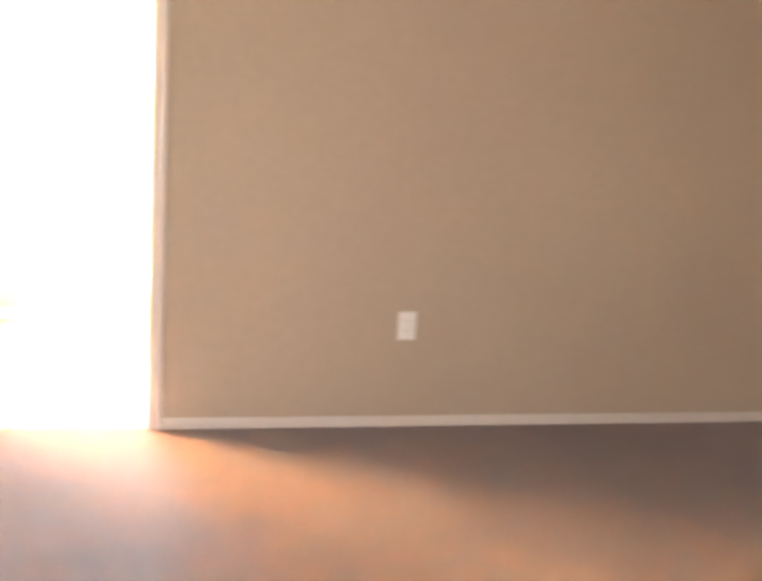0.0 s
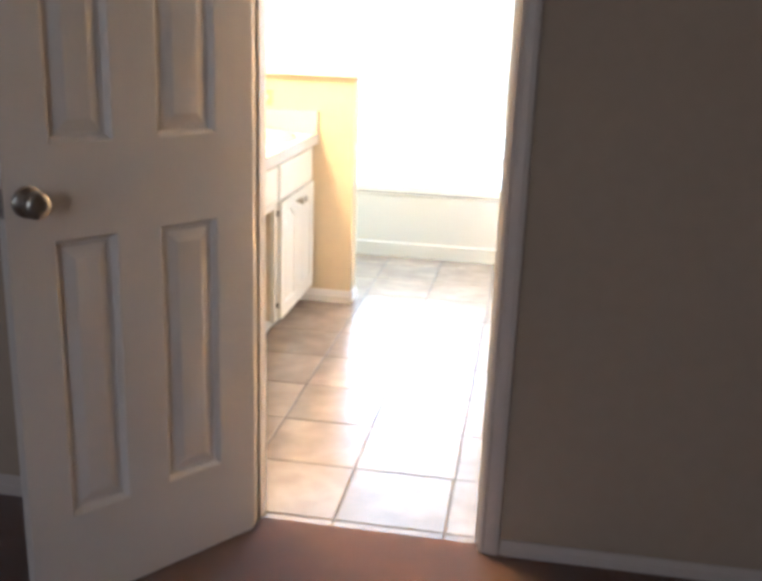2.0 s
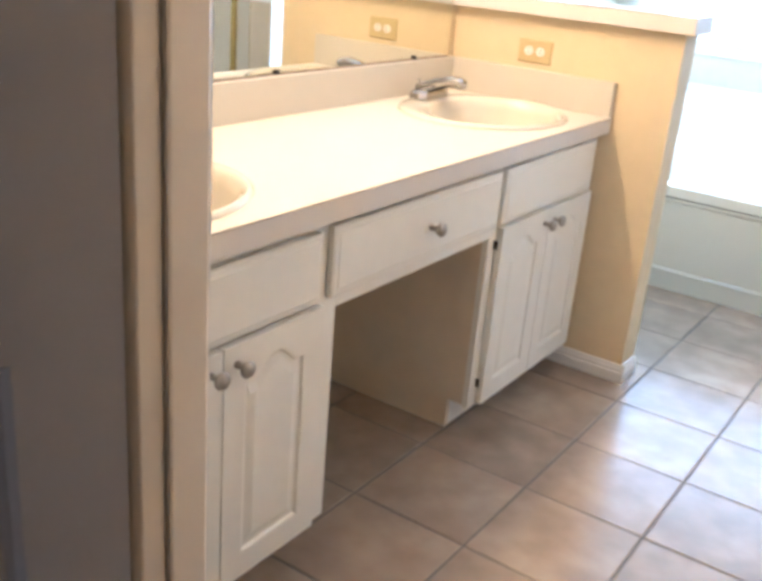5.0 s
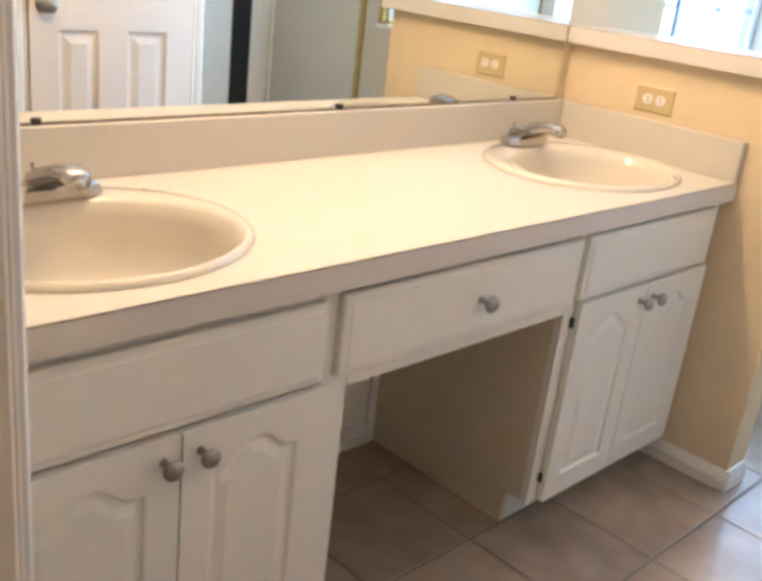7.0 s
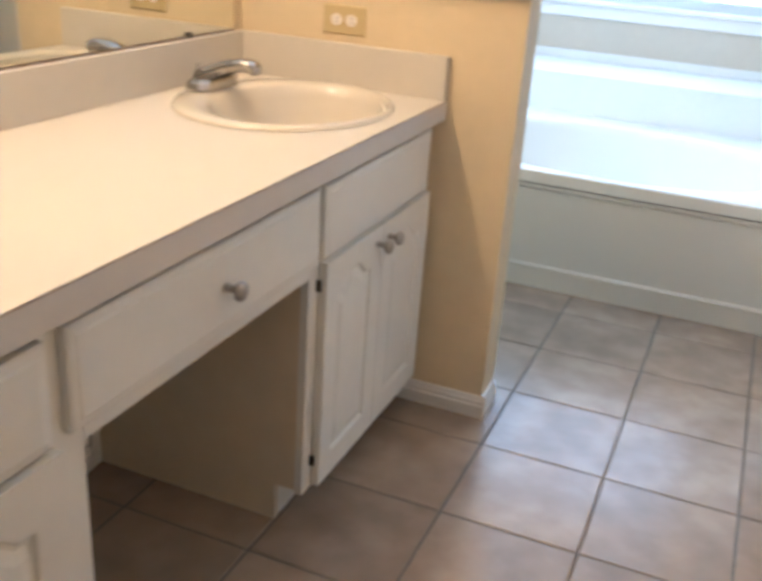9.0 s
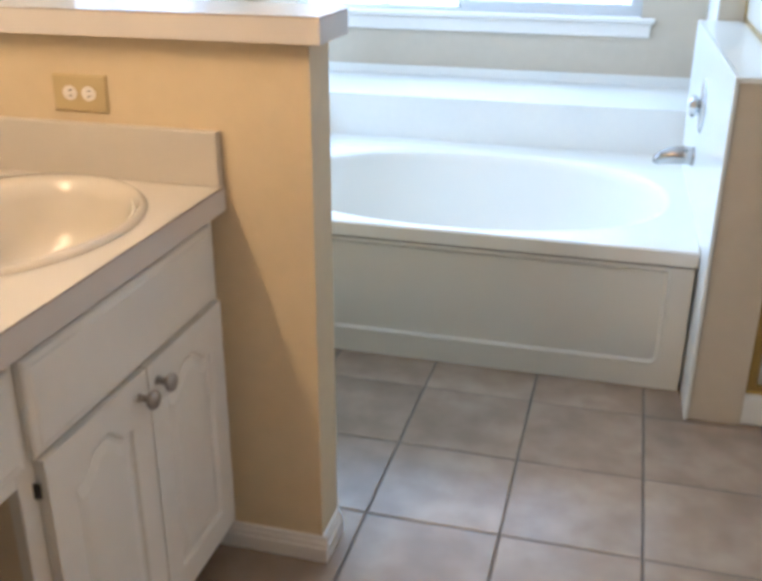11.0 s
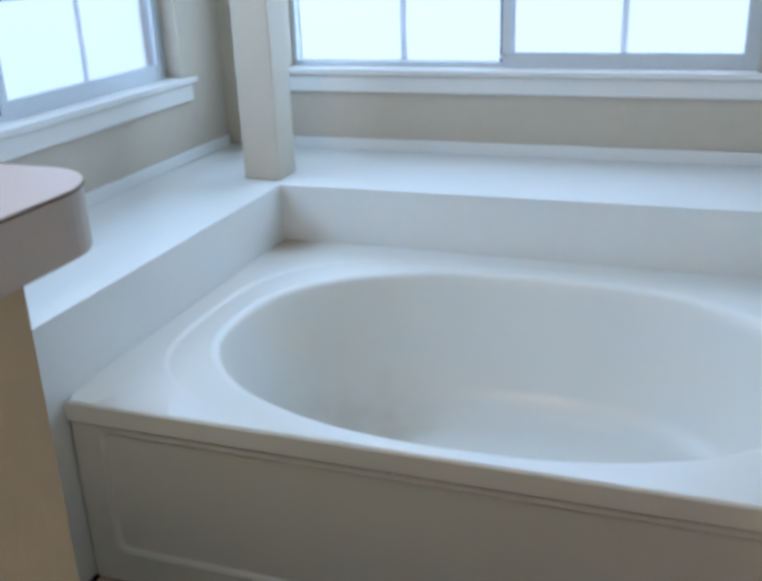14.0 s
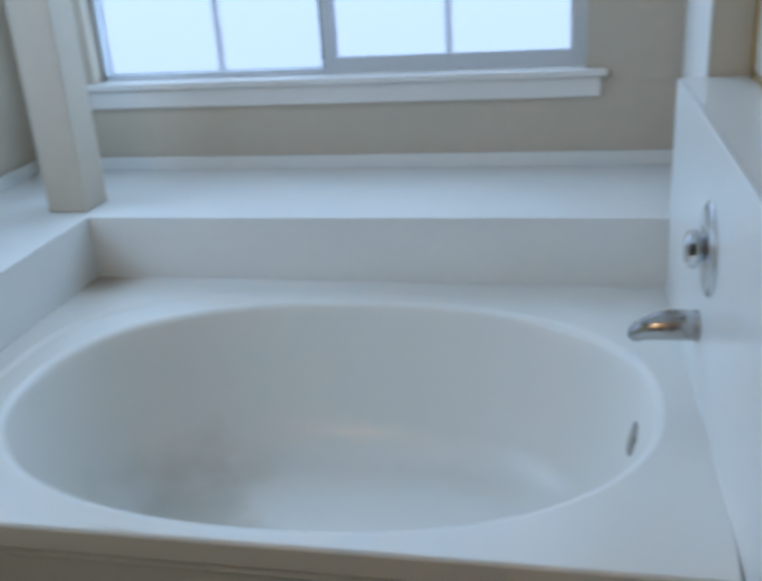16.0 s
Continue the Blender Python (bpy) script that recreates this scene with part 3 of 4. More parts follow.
def basin(cx, cy, label):
    s = thing("sink", (cx, cy, ZT), label, "sink", "vanity sinks")
    bm = bmesh.new()
    prof = [(1.02, 0.001), (1.015, 0.005), (0.99, 0.010), (0.94, 0.012), (0.89, 0.010), (0.85, 0.003), (0.81, -0.02),
            (0.76, -0.06), (0.68, -0.10), (0.52, -0.128), (0.30, -0.138), (0.09, -0.142)]
    prev = None
    n = 56
    for k, (r, z) in enumerate(prof):
        sx, fx = (0.0, 1.0) if k < 3 else (0.018, 0.955) if k == 3 else (0.036, 0.915)
        ring = [bm.verts.new((SA * r * fx * math.cos(2 * math.pi * i / n) + sx, SB * r * math.sin(2 * math.pi * i / n), z)) for i in range(n)]
        if prev:
            for i in range(n):
                bm.faces.new((prev[i], prev[(i + 1) % n], ring[(i + 1) % n], ring[i]))
        prev = ring
    part("bowl", bm, M_BISQUE, s, smooth=True)
    bm = bmesh.new()
    lathe(bm, [(0.001, -0.139), (0.024, -0.139), (0.026, -0.142), (0.018, -0.145)], centre=(0.036, 0, 0))
    part("drain", bm, M_CHROME, s, "chrome drain ring", smooth=True)
    return s


basin(*SINKS[0], "oval bisque drop-in sink with a rolled rim in the worktop")
basin(*SINKS[1], "oval bisque drop-in sink near the half wall")


def basin_tap(cx, cy, label):
    t = thing("basin_faucet", (cx, cy, ZT + 0.014), label, "faucet", "vanity faucets")
    bm = bmesh.new()
    lo = [(-0.026, -0.060), (-0.010, -0.074), (0.014, -0.074), (0.029, -0.050), (0.030, 0.060), (0.016, 0.092), (-0.010, 0.092), (-0.026, 0.074)]
    rings = []
    for s, z in ((1.0, 0.0), (1.0, 0.005), (0.95, 0.017), (0.84, 0.024)):
        rings.append([bm.verts.new((x * s, y * s, z)) for x, y in lo])
    for p, q in zip(rings, rings[1:]):
        for i in range(8):
            bm.faces.new((p[i], p[(i + 1) % 8], q[(i + 1) % 8], q[i]))
    bm.faces.new(rings[0])
    bm.faces.new(rings[-1])
    bmesh.ops.bevel(bm, geom=[e for e in bm.edges if e.verts[0].co.z > 0.023 and e.verts[1].co.z > 0.023], offset=0.003, segments=2, affect="EDGES")
    part("base", bm, M_TAP, t)
    bm = bmesh.new()
    sect = []
    for x, zt, th, w in ((-0.032, 0.036, 0.022, 0.022), (-0.010, 0.046, 0.032, 0.026), (0.018, 0.057, 0.037, 0.026), (0.050, 0.067, 0.032, 0.025),
                         (0.082, 0.073, 0.028, 0.024), (0.104, 0.072, 0.027, 0.023), (0.118, 0.066, 0.024, 0.019)):
        ring = []
        for k in range(12):
            a = 2 * math.pi * k / 12
            c, s = math.cos(a), math.sin(a)
            ring.append(bm.verts.new((x, math.copysign(abs(c) ** 0.6, c) * w, zt - th / 2 + math.copysign(abs(s) ** 0.6, s) * th / 2)))
        sect.append(ring)
    for p, q in zip(sect, sect[1:]):
        for k in range(12):
            bm.faces.new((p[k], p[(k + 1) % 12], q[(k + 1) % 12], q[k]))
    bm.faces.new(sect[0])
    bm.faces.new(sect[-1])
    part("spout", bm, M_TAP, t, "broad low chrome spout", smooth=True)
    # Dark strip set under the spout in place of the shade there.
    bm = bmesh.new()
    under = []
    for x, z in ((0.020, 0.0195), (0.035, 0.0265), (0.050, 0.0345), (0.068, 0.0405), (0.088, 0.0475)):
        under.append([bm.verts.new((x, s * 0.020, z + q)) for s, q in ((-1, 0), (1, 0), (1, 0.006), (-1, 0.006))])
    for p, q in zip(under, under[1:]):
        for k in range(4):
            bm.faces.new((p[k], p[(k + 1) % 4], q[(k + 1) % 4], q[k]))
    bm.faces.new(under[0])
    bm.faces.new(under[-1])
    part("spout_underside", bm, M_SLOT, t, "dark strip painting the shaded hollow under the spout")
    bm = bmesh.new()
    lathe(bm, [(0.001, 0.041), (0.0105, 0.041), (0.0115, 0.044), (0.0115, 0.056)], centre=(0.112, 0, 0), n=20)
    part("aerator", bm, M_NICKEL, t, "small round aerator", smooth=True)
    bm = bmesh.new()
    tube(bm, [(-0.024, -0.012, 0.020), (-0.026, -0.012, 0.044), (-0.026, -0.012, 0.050)], [0.0022, 0.0022, 0.0045], n=8)
    part("lift_rod", bm, M_TAP, t)
    return t


basin_tap(-0.660, -1.790, "low chrome basin faucet behind the sink")
basin_tap(-0.678, -0.490, "low chrome basin faucet behind the sink near the half wall")

# mirror over the backsplash
mir = thing("wall_mirror", (0, 0, 0), "large plain frameless mirror over the backsplash, its lower edge worn dark", "mirror")
box("mirror_glass", (XV + 0.001, YI + 0.02, ZT + 0.108), (XV + 0.006, -0.222, 2.02), M_MIRROR, mir)
box("edge_channel", (XV + 0.001, YI + 0.02, ZT + 0.1025), (XV + 0.009, -0.222, ZT + 0.1055), M_SEAM, mir, "brownish worn lower edge strip")
for yy in (-0.42, -1.05, -1.75):
    box("mirror_clip", (XV + 0.006, yy - 0.008, ZT + 0.104), (XV + 0.012, yy + 0.008, ZT + 0.116), M_SLOT, mir, "small dark mirror clip", bevel=0.002)

# lamp bar over the mirror
bar = thing("vanity_light_bar", (0, 0, 0), "chrome wall light bar with warm round bulbs over the mirror", "lamp")
box("back_plate", (XV + 0.0005, -1.55, 2.07), (XV + 0.03, -0.75, 2.17), M_CHROME, bar, bevel=0.004)
for k in range(4):
    yy = -1.45 + k * 0.2
    bm = bmesh.new()
    bmesh.ops.create_uvsphere(bm, u_segments=20, v_segments=12, radius=0.045)
    for v in bm.verts:
        v.co += Vector((XV + 0.125, yy, 2.12))
    socket = bmesh.new()
    lathe(socket, [(0.030, XV + 0.030), (0.032, XV + 0.060), (0.024, XV + 0.084)], centre=(0, yy, 2.12), axis="X")
    part("socket", socket, M_CHROME, bar, "round chrome lamp socket", smooth=True)
    bulb = part("bulb", bm, M_BULB, bar, "lit warm round bulb", smooth=True)
    bulb.visible_shadow = False
    l = bpy.data.lights.new("bulb_light", "POINT")
    l.energy, l.color, l.shadow_soft_size = 9, WARM, 0.045
    new("bulb_light", l).location = (XV + 0.125, yy, 2.12)

# cap of the half wall: square near corner, rounded far corner
cap = thing("half_wall_cap", (0, 0, 0), "cream laminate cap on the half wall, with a rounded far corner", "wall cap")
CX, CZ0, CZ1 = -0.016, 1.086, 1.130
cpts = [(XV + 0.002, -0.210), (CX, -0.210)]
for k in range(13):
    a = radians(90 * k / 12)
    cpts.append((CX - 0.062 * (1 - math.cos(a)), -0.058 + 0.062 * math.sin(a)))
cpts.append((XV + 0.002, 0.004))
bm = bmesh.new()
lo = [bm.verts.new((x, y, CZ0)) for x, y in cpts]
hi = [bm.verts.new((x, y, CZ1)) for x, y in cpts]
bm.faces.new(hi)
bm.faces.new(list(reversed(lo)))
for i in range(len(lo)):
    j = (i + 1) % len(lo)
    bm.faces.new((lo[i], lo[j], hi[j], hi[i]))
part("cap_board", bm, M_EDGE, cap)
bm = bmesh.new()
bm.faces.new([bm.verts.new((x, y, CZ1 + 0.0015)) for x, y in cpts])
ext = bmesh.ops.extrude_face_region(bm, geom=bm.faces[:])
for v in ext["geom"]:
    if isinstance(v, bmesh.types.BMVert):
        v.co.z -= 0.0013
part("cap_laminate", bm, M_CAP, cap)
bm = bmesh.new()
bm.faces.new([bm.verts.new((x + (0.0005 if x > -0.1 else 0), y + math.copysign(0.0005, y + 0.106), CZ1)) for x, y in cpts])
ext = bmesh.ops.extrude_face_region(bm, geom=bm.faces[:])
for v in ext["geom"]:
    if isinstance(v, bmesh.types.BMVert):
        v.co.z -= 0.0013
part("cap_seam", bm, M_SEAM, cap, "thin dark seam under the laminate sheet")


def outlet(name, centre, right, out, w, h, plate, label, horizontal):
    o = thing(name, centre, label, "outlet")
    R, O, U = Vector(right), Vector(out), Vector((0, 0, 1))

    def P(u, v, q):
        return R * u + U * v + O * q

    bm = bmesh.new()
    loops = []
    for ins, q in ((0, 0), (0, 0.002), (0.004, 0.005)):
        loops.append([bm.verts.new(P(a * (w / 2 - ins), b * (h / 2 - ins), q)) for a, b in ((-1, -1), (1, -1), (1, 1), (-1, 1))])
    for a, b in zip(loops, loops[1:]):
        for i in range(4):
            bm.faces.new((a[i], a[(i + 1) % 4], b[(i + 1) % 4], b[i]))
    bm.faces.new(loops[-1])
    bm.faces.new(loops[0])
    part("cover_plate", bm, plate, o)
    for s in (-0.0195, 0.0195):
        cu, cv = (s, 0) if horizontal else (0, s)
        bm = bmesh.new()
        pr = [[bm.verts.new(P(cu + 0.0145 * math.cos(a), cv + 0.0145 * math.sin(a) * 0.92, q)) for a in [2 * math.pi * i / 18 for i in range(18)]] for q in (0.004, 0.0068)]
        for i in range(18):
            bm.faces.new((pr[0][i], pr[0][(i + 1) % 18], pr[1][(i + 1) % 18], pr[1][i]))
        bm.faces.new(pr[1])
        part("socket", bm, M_WHITEPL, o, "round white socket face")
        bm = bmesh.new()
        for k in (-0.005, 0.005):
            du, dv = (0.002, k) if horizontal else (k, 0.002)
            au, av = (0.004, 0.0011) if horizontal else (0.0011, 0.004)
            vs = [bm.verts.new(P(cu + du + x * au, cv + dv + y * av, 0.0071)) for x, y in ((-1, -1), (1, -1), (1, 1), (-1, 1))]
            bm.faces.new(vs)
        part("slots", bm, M_SLOT, o, "dark plug slots")
    return o


outlet("wall_outlet", (-0.497, -0.1805, 0.978), (1, 0, 0), (0, -1, 0), 0.114, 0.070, M_ALMOND, "almond cover plate with two white sockets on the half wall", True)
outlet("wall_outlet", (1.732, YB - 0.0005, 0.425), (1, 0, 0), (0, -1, 0), 0.072, 0.116, M_WHITEPL, "white outlet plate on the tan bedroom wall", False)

# ---------------------------------------------------------------- tub, deck and surround
TX0, TX1, TY0, TY1, ZR = -0.80, 0.722, 0.787, 1.846, 0.432
ZD = 0.607
YS = 1.862                    # end of the half wall beside the tub
ZS = 0.930                    # its height
tub = thing("bathtub", (0, 0, 0), "white acrylic oval garden tub with a recessed front apron", "bathtub")
bm = bmesh.new()
n = 96
BX, BY, BA, BB = -0.008, 1.277, 0.646, 0.440


def rim_outer(a, x0, x1, y0, y1):
    c, s = math.cos(a), math.sin(a)
    k = min(((x1 - BX) / c if c > 1e-9 else (x0 - BX) / c if c < -1e-9 else 1e9), ((y1 - BY) / s if s > 1e-9 else (y0 - BY) / s if s < -1e-9 else 1e9))
    return BX + c * k, BY + s * k


def oval(a, r, grow=0.0):
    c, s = math.cos(a), math.sin(a)
    e = 2 / 2.25
    return BX + math.copysign(abs(c) ** e, c) * (BA * r + grow), BY + math.copysign(abs(s) ** e, s) * (BB * r + grow)


corner_angles = [math.atan2(y - BY, x - BX) for x in (TX0, TX1) for y in (TY0, TY1)]
angs = sorted([2 * math.pi * i / n - math.pi for i in range(n)] + corner_angles)


def flange(a, inset):
    """The line where the raised border beside the walls drops to the rim."""
    c, s = math.cos(a), math.sin(a)
    e = 2 / 3.2
    half_x = (TX1 - 0.052 - BX if c > 0 else BX - TX0 - 0.062) - inset
    half_y = (0.478 if s > 0 else 0.476) - inset
    return BX + math.copysign(abs(c) ** e, c) * half_x, BY + math.copysign(abs(s) ** e, s) * half_y


def raised(p, most):
    """The height of the border at p, nothing along the front."""
    k = min(1, max(0, (p[1] - 0.80) / 0.16))
    q = min(1, max(0, (p[0] + 0.55) / 0.9))
    most *= 0.75 - 0.68 * q * q * (3 - 2 * q)
    return (*p, ZR + most * k * k * (3 - 2 * k))


loops = []
loops.append([(*rim_outer(a, TX0, TX1, TY0, TY1), ZR - 0.045) for a in angs])
loops.append([(*rim_outer(a, TX0, TX1, TY0, TY1), ZR - 0.006) for a in angs])
loops.append([raised(rim_outer(a, TX0, TX1, TY0 + 0.006, TY1), 0.008) for a in angs])
loops.append([raised(flange(a, -0.004), 0.010) for a in angs])
loops.append([raised(flange(a, 0.004), 0.006) for a in angs])
loops.append([raised(flange(a, 0.009), 0.0) for a in angs])
for r, g, z in ((1, 0.020, ZR), (1, 0.011, ZR - 0.002), (1, 0.003, ZR - 0.007), (0.996, 0.0, ZR - 0.015), (0.983, 0, ZR - 0.042), (0.955, 0, ZR - 0.12),
                (0.915, 0, ZR - 0.22), (0.87, 0, ZR - 0.30), (0.80, 0, ZR - 0.35), (0.70, 0, ZR - 0.375), (0.4, 0, ZR - 0.385), (0.08, 0, ZR - 0.388)):
    loops.append([(*oval(a, r, g), z) for a in angs])
rings = [[bm.verts.new(p) for p in lp] for lp in loops]
for a, b in zip(rings, rings[1:]):
    for i in range(len(a)):
        bm.faces.new((a[i], a[(i + 1) % len(a)], b[(i + 1) % len(a)], b[i]))
bm.faces.new(rings[-1])
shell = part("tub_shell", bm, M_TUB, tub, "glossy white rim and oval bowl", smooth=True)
for p in shell.data.polygons:
    if abs(p.normal.z) > 0.999 or (abs(p.normal.z) < 0.01 and p.center.z > ZR - 0.05 and (abs(p.center.x - TX0) < 0.01 or abs(p.center.y - TY0) < 0.01)):
        p.use_smooth = False
bm = bmesh.new()
ap = [(0.045, 0.070)]
aw, ah = TX1 - TX0 - 0.010, ZR - 0.052
x_lo, x_hi, z_lo, z_hi, rr = 0.060, aw - 0.062, 0.072, ah + 0.0, 0.035
loop = []
for cx, cz, a0 in ((x_lo + rr, z_lo + rr, 180), (x_hi - rr, z_lo + rr, 270), (x_hi - rr, z_hi - 0.018, 0), (x_lo + rr, z_hi - 0.018, 90)):
    rad = rr if a0 in (180, 270) else 0.016
    cx = cx if rad == rr else (x_hi - rad if a0 == 0 else x_lo + rad)
    for k in range(6):
        a = radians(a0 + 18 * k)
        loop.append((cx + rad * math.cos(a), cz + rad * math.sin(a)))
moulded(bm, aw, ah, 0.02, [loop], [(0.006, -0.003), (0.012, 0.001), (0.016, 0.006)], lambda u, v, q: (TX0 + 0.005 + u, TY0 + 0.006 + q, v))
part("apron", bm, M_APRON, tub, "greyish white front apron with a raised border line")
box("apron_gap", (TX0 + 0.004, TY0 + 0.0085, ZR - 0.0518), (TX1 - 0.004, TY0 + 0.03, ZR - 0.0452), M_SLOT, tub, "dark gap under the rim")
bm = bmesh.new()
lathe(bm, [(0.001, 0.046), (0.034, 0.046), (0.036, 0.043)], centre=(0.43, 1.277, 0), n=24)
part("drain", bm, M_CHROME, tub, "chrome tub drain", smooth=True)
bm = bmesh.new()
lathe(bm, [(0.040, 0.002), (0.040, -0.006), (0.034, -0.010), (0.014, -0.012), (0.001, -0.012)], axis="X", n=24)
ov = part("overflow_plate", bm, M_TAP, tub, "round chrome overflow plate", smooth=True)
ov.matrix_basis = pose(BX + BA * 0.960, 1.345, ZR - 0.120, 0, 14, 0)

# marble deck round two sides of the tub
deck = thing("tub_deck", (0, 0, 0), "white cultured marble deck round the tub with low wall splashes", "tub deck")
bm = bmesh.new()
bm_box(bm, (XW + 0.001, 0.291, ZD - 0.008), (TX0 - 0.001, YN - 0.001, ZD))
bm_box(bm, (TX0 - 0.001, TY1 + 0.001, ZD - 0.008), (TX1 - 0.002, YN - 0.001, ZD))
bm_box(bm, (TX1 - 0.002, YS + 0.001, ZD - 0.008), (0.7635, YN - 0.001, ZD))
part("deck_slab", bm, M_MARBLE, deck)
box("tub_splash", (TX0 - 0.013, TY0 - 0.048, 0.0), (TX0 - 0.0005, TY1 + 0.012, ZD - 0.0082), M_MARBLE, deck, "upright marble panel at the end of the tub")
box("tub_splash", (TX0 - 0.0005, TY1 + 0.0005, ZR - 0.05), (TX1 - 0.002, TY1 + 0.012, ZD - 0.0082), M_MARBLE, deck, "upright marble panel behind the tub")
box("deck_nosing", (TX0 - 0.024, 0.292, ZD - 0.044), (TX0 - 0.001, TY0 - 0.066, ZD - 0.0082), M_MARBLE, deck, "thick front lip of the deck over the low wall", bevel=0.002)
box("caulk_joint", (TX0 - 0.020, TY0 - 0.0600, 0.0), (TX0 - 0.010, TY0 - 0.0485, ZD - 0.0085), M_SHADEJOINT, deck, "brown caulk joint at the end of the splash, shade in its colour")
box("wall_splash", (TX0 - 0.35, YN - 0.014, ZD), (0.7635, YN - 0.001, ZD + 0.040), M_MARBLE, deck, "low marble splash under the window", bevel=0.002)
box("wall_splash", (XW + 0.001, 0.291, ZD), (XW + 0.014, YN - 0.015, ZD + 0.040), M_MARBLE, deck, "low marble splash under the side window", bevel=0.002)
lean(box("plate_slab", (0.7225, 0.632, 0.0), (0.7325, YS - 0.001, ZS), M_MARBLE, deck, "tall marble panel that carries the tub tap", bevel=0.0015, segs=1))
structure(lean(box("shower_wall_cap", (0.7330, 0.634, ZS - 0.0125), (0.872, YS - 0.001, ZS + 0.0005), M_MARBLE)), "flat marble cap on the half wall")
structure(box("corner_post", (-0.940, 1.890, ZD + 0.001), (-0.823, 2.010, ZC), M_WALL, bevel=0.004), "square painted post on the deck corner")


# tub tap and valve on the marble panel
tap = thing("tub_spout", (0.7145, 1.340, 0.563), "chrome tub spout on the marble panel", "faucet")
bm = bmesh.new()
tube(bm, [(0, 0, 0), (-0.03, 0, 0.002), (-0.07, 0, -0.001), (-0.098, 0, -0.009), (-0.112, 0, -0.019), (-0.116, 0, -0.028)], [0.029, 0.031, 0.029, 0.023, 0.018, 0.013], n=24, flat=0.95)
part("spout_body", bm, M_TAP, tap, smooth=True)
bm = bmesh.new()
lathe(bm, [(0.030, 0.0), (0.031, -0.004), (0.029, -0.010)], axis="X")
part("spout_collar", bm, M_TAP, tap, smooth=True)
valve = thing("tub_valve", (0.7156, 1.285, 0.735), "chrome tub valve with a round plate and a clear knob", "faucet")
bm = bmesh.new()
lathe(bm, [(0.084, 0.0), (0.084, -0.003), (0.076, -0.008), (0.030, -0.012)], axis="X", n=40)
part("escutcheon", bm, M_CHROME, valve, "round chrome plate", smooth=True)
bm = bmesh.new()
lathe(bm, [(0.024, -0.008), (0.021, -0.013), (0.030, -0.018), (0.035, -0.026), (0.034, -0.036), (0.023, -0.042), (0.001, -0.043)], axis="X", n=10)
part("handle", bm, M_CHROME, valve, "faceted turning knob", smooth=False)


# ---------------------------------------------------------------- windows
def window(name, m, label):
    """A sliding window 1.50 x 1.08 m; local x along the wall, y outwards, z up from the opening's lower left inner corner."""
    w = new(name)
    tagged(w, label, kind="structure")
    W, H = 1.50, 1.08
    y0, y1 = 0.055, 0.100
    bm = bmesh.new()
    f = 0.016
    bm_box(bm, (0, y0, 0), (W, y1, f))
    bm_box(bm, (0, y0, H - f), (W, y1, H))
    bm_box(bm, (0, y0, f), (f, y1, H - f))
    bm_box(bm, (W - f, y0, f), (W, y1, H - f))
    part("window_frame", bm, M_ALU, w, "grey aluminium outer frame")
    for k, (a, b, yy) in enumerate(((f, W / 2 + 0.018, y0 + 0.022), (W / 2 - 0.018, W - f, y0 + 0.002))):
        if k:
            part_sash(w, a, b, f, H - f, yy)
        s_ = 0.029 if k else 0.0
        box("pane", (a + s_, yy + 0.008, f + s_), (b - s_, yy + 0.012, H - f - s_), M_PANE, w).visible_shadow = False
        c = (a + b) / 2
        for u0, u1, v0, v1 in [(c - 0.010, c + 0.010, f + s_, H - f - s_)] + [(a + s_, b - s_, v - 0.010, v + 0.010) for v in (0.293, 0.54, 0.787)]:
            box("muntin", (u0, yy + 0.0135, v0), (u1, yy + 0.0165, v1), M_MUNTIN, w)
    box("window_latch", (W / 2 - 0.025, y0 - 0.008, 0.031), (W / 2 - 0.005, y0 + 0.002, 0.042), M_ALU, w, "small metal window latch", bevel=0.002)
    prof_sill = box("window_sill", (0.001, -0.001, -0.021), (W - 0.001, y1, 0.0), M_TRIM, w, "white painted sill board", bevel=0.005)
    box("sill_nosing", (-0.055, -0.030, -0.020), (W + 0.055, -0.0012, 0.0005), M_TRIM, w, "rounded white sill nosing", bevel=0.005)
    box("sill_apron", (-0.040, -0.016, -0.078), (W + 0.040, -0.0005, -0.0202), M_TRIM, w, "white moulding under the sill", bevel=0.006)
    w.matrix_world = m
    return w


def part_sash(w, a, b, z0, z1, yy):
    box("weather_strip", (a - 0.007, yy + 0.002, z0), (a - 0.0005, yy + 0.016, z1), M_STRIP, w, "dark grey weather strip")
    bm = bmesh.new()
    s = 0.030
    bm_box(bm, (a, yy, z0), (b, yy + 0.018, z0 + s))
    bm_box(bm, (a, yy, z1 - s), (b, yy + 0.018, z1))
    bm_box(bm, (a, yy, z0 + s), (a + s, yy + 0.018, z1 - s))
    bm_box(bm, (b - s, yy, z0 + s), (b, yy + 0.018, z1 - s))
    return part("sash", bm, M_ALU, w, "grey aluminium sliding sash")


window("window_tub", pose(-0.99, YN, 0.88), "sliding aluminium window with white muntins over the tub deck")
window("window_side", pose(XW, 0.58, 0.88, 0, 0, 90), "sliding aluminium window with white muntins beside the tub deck")

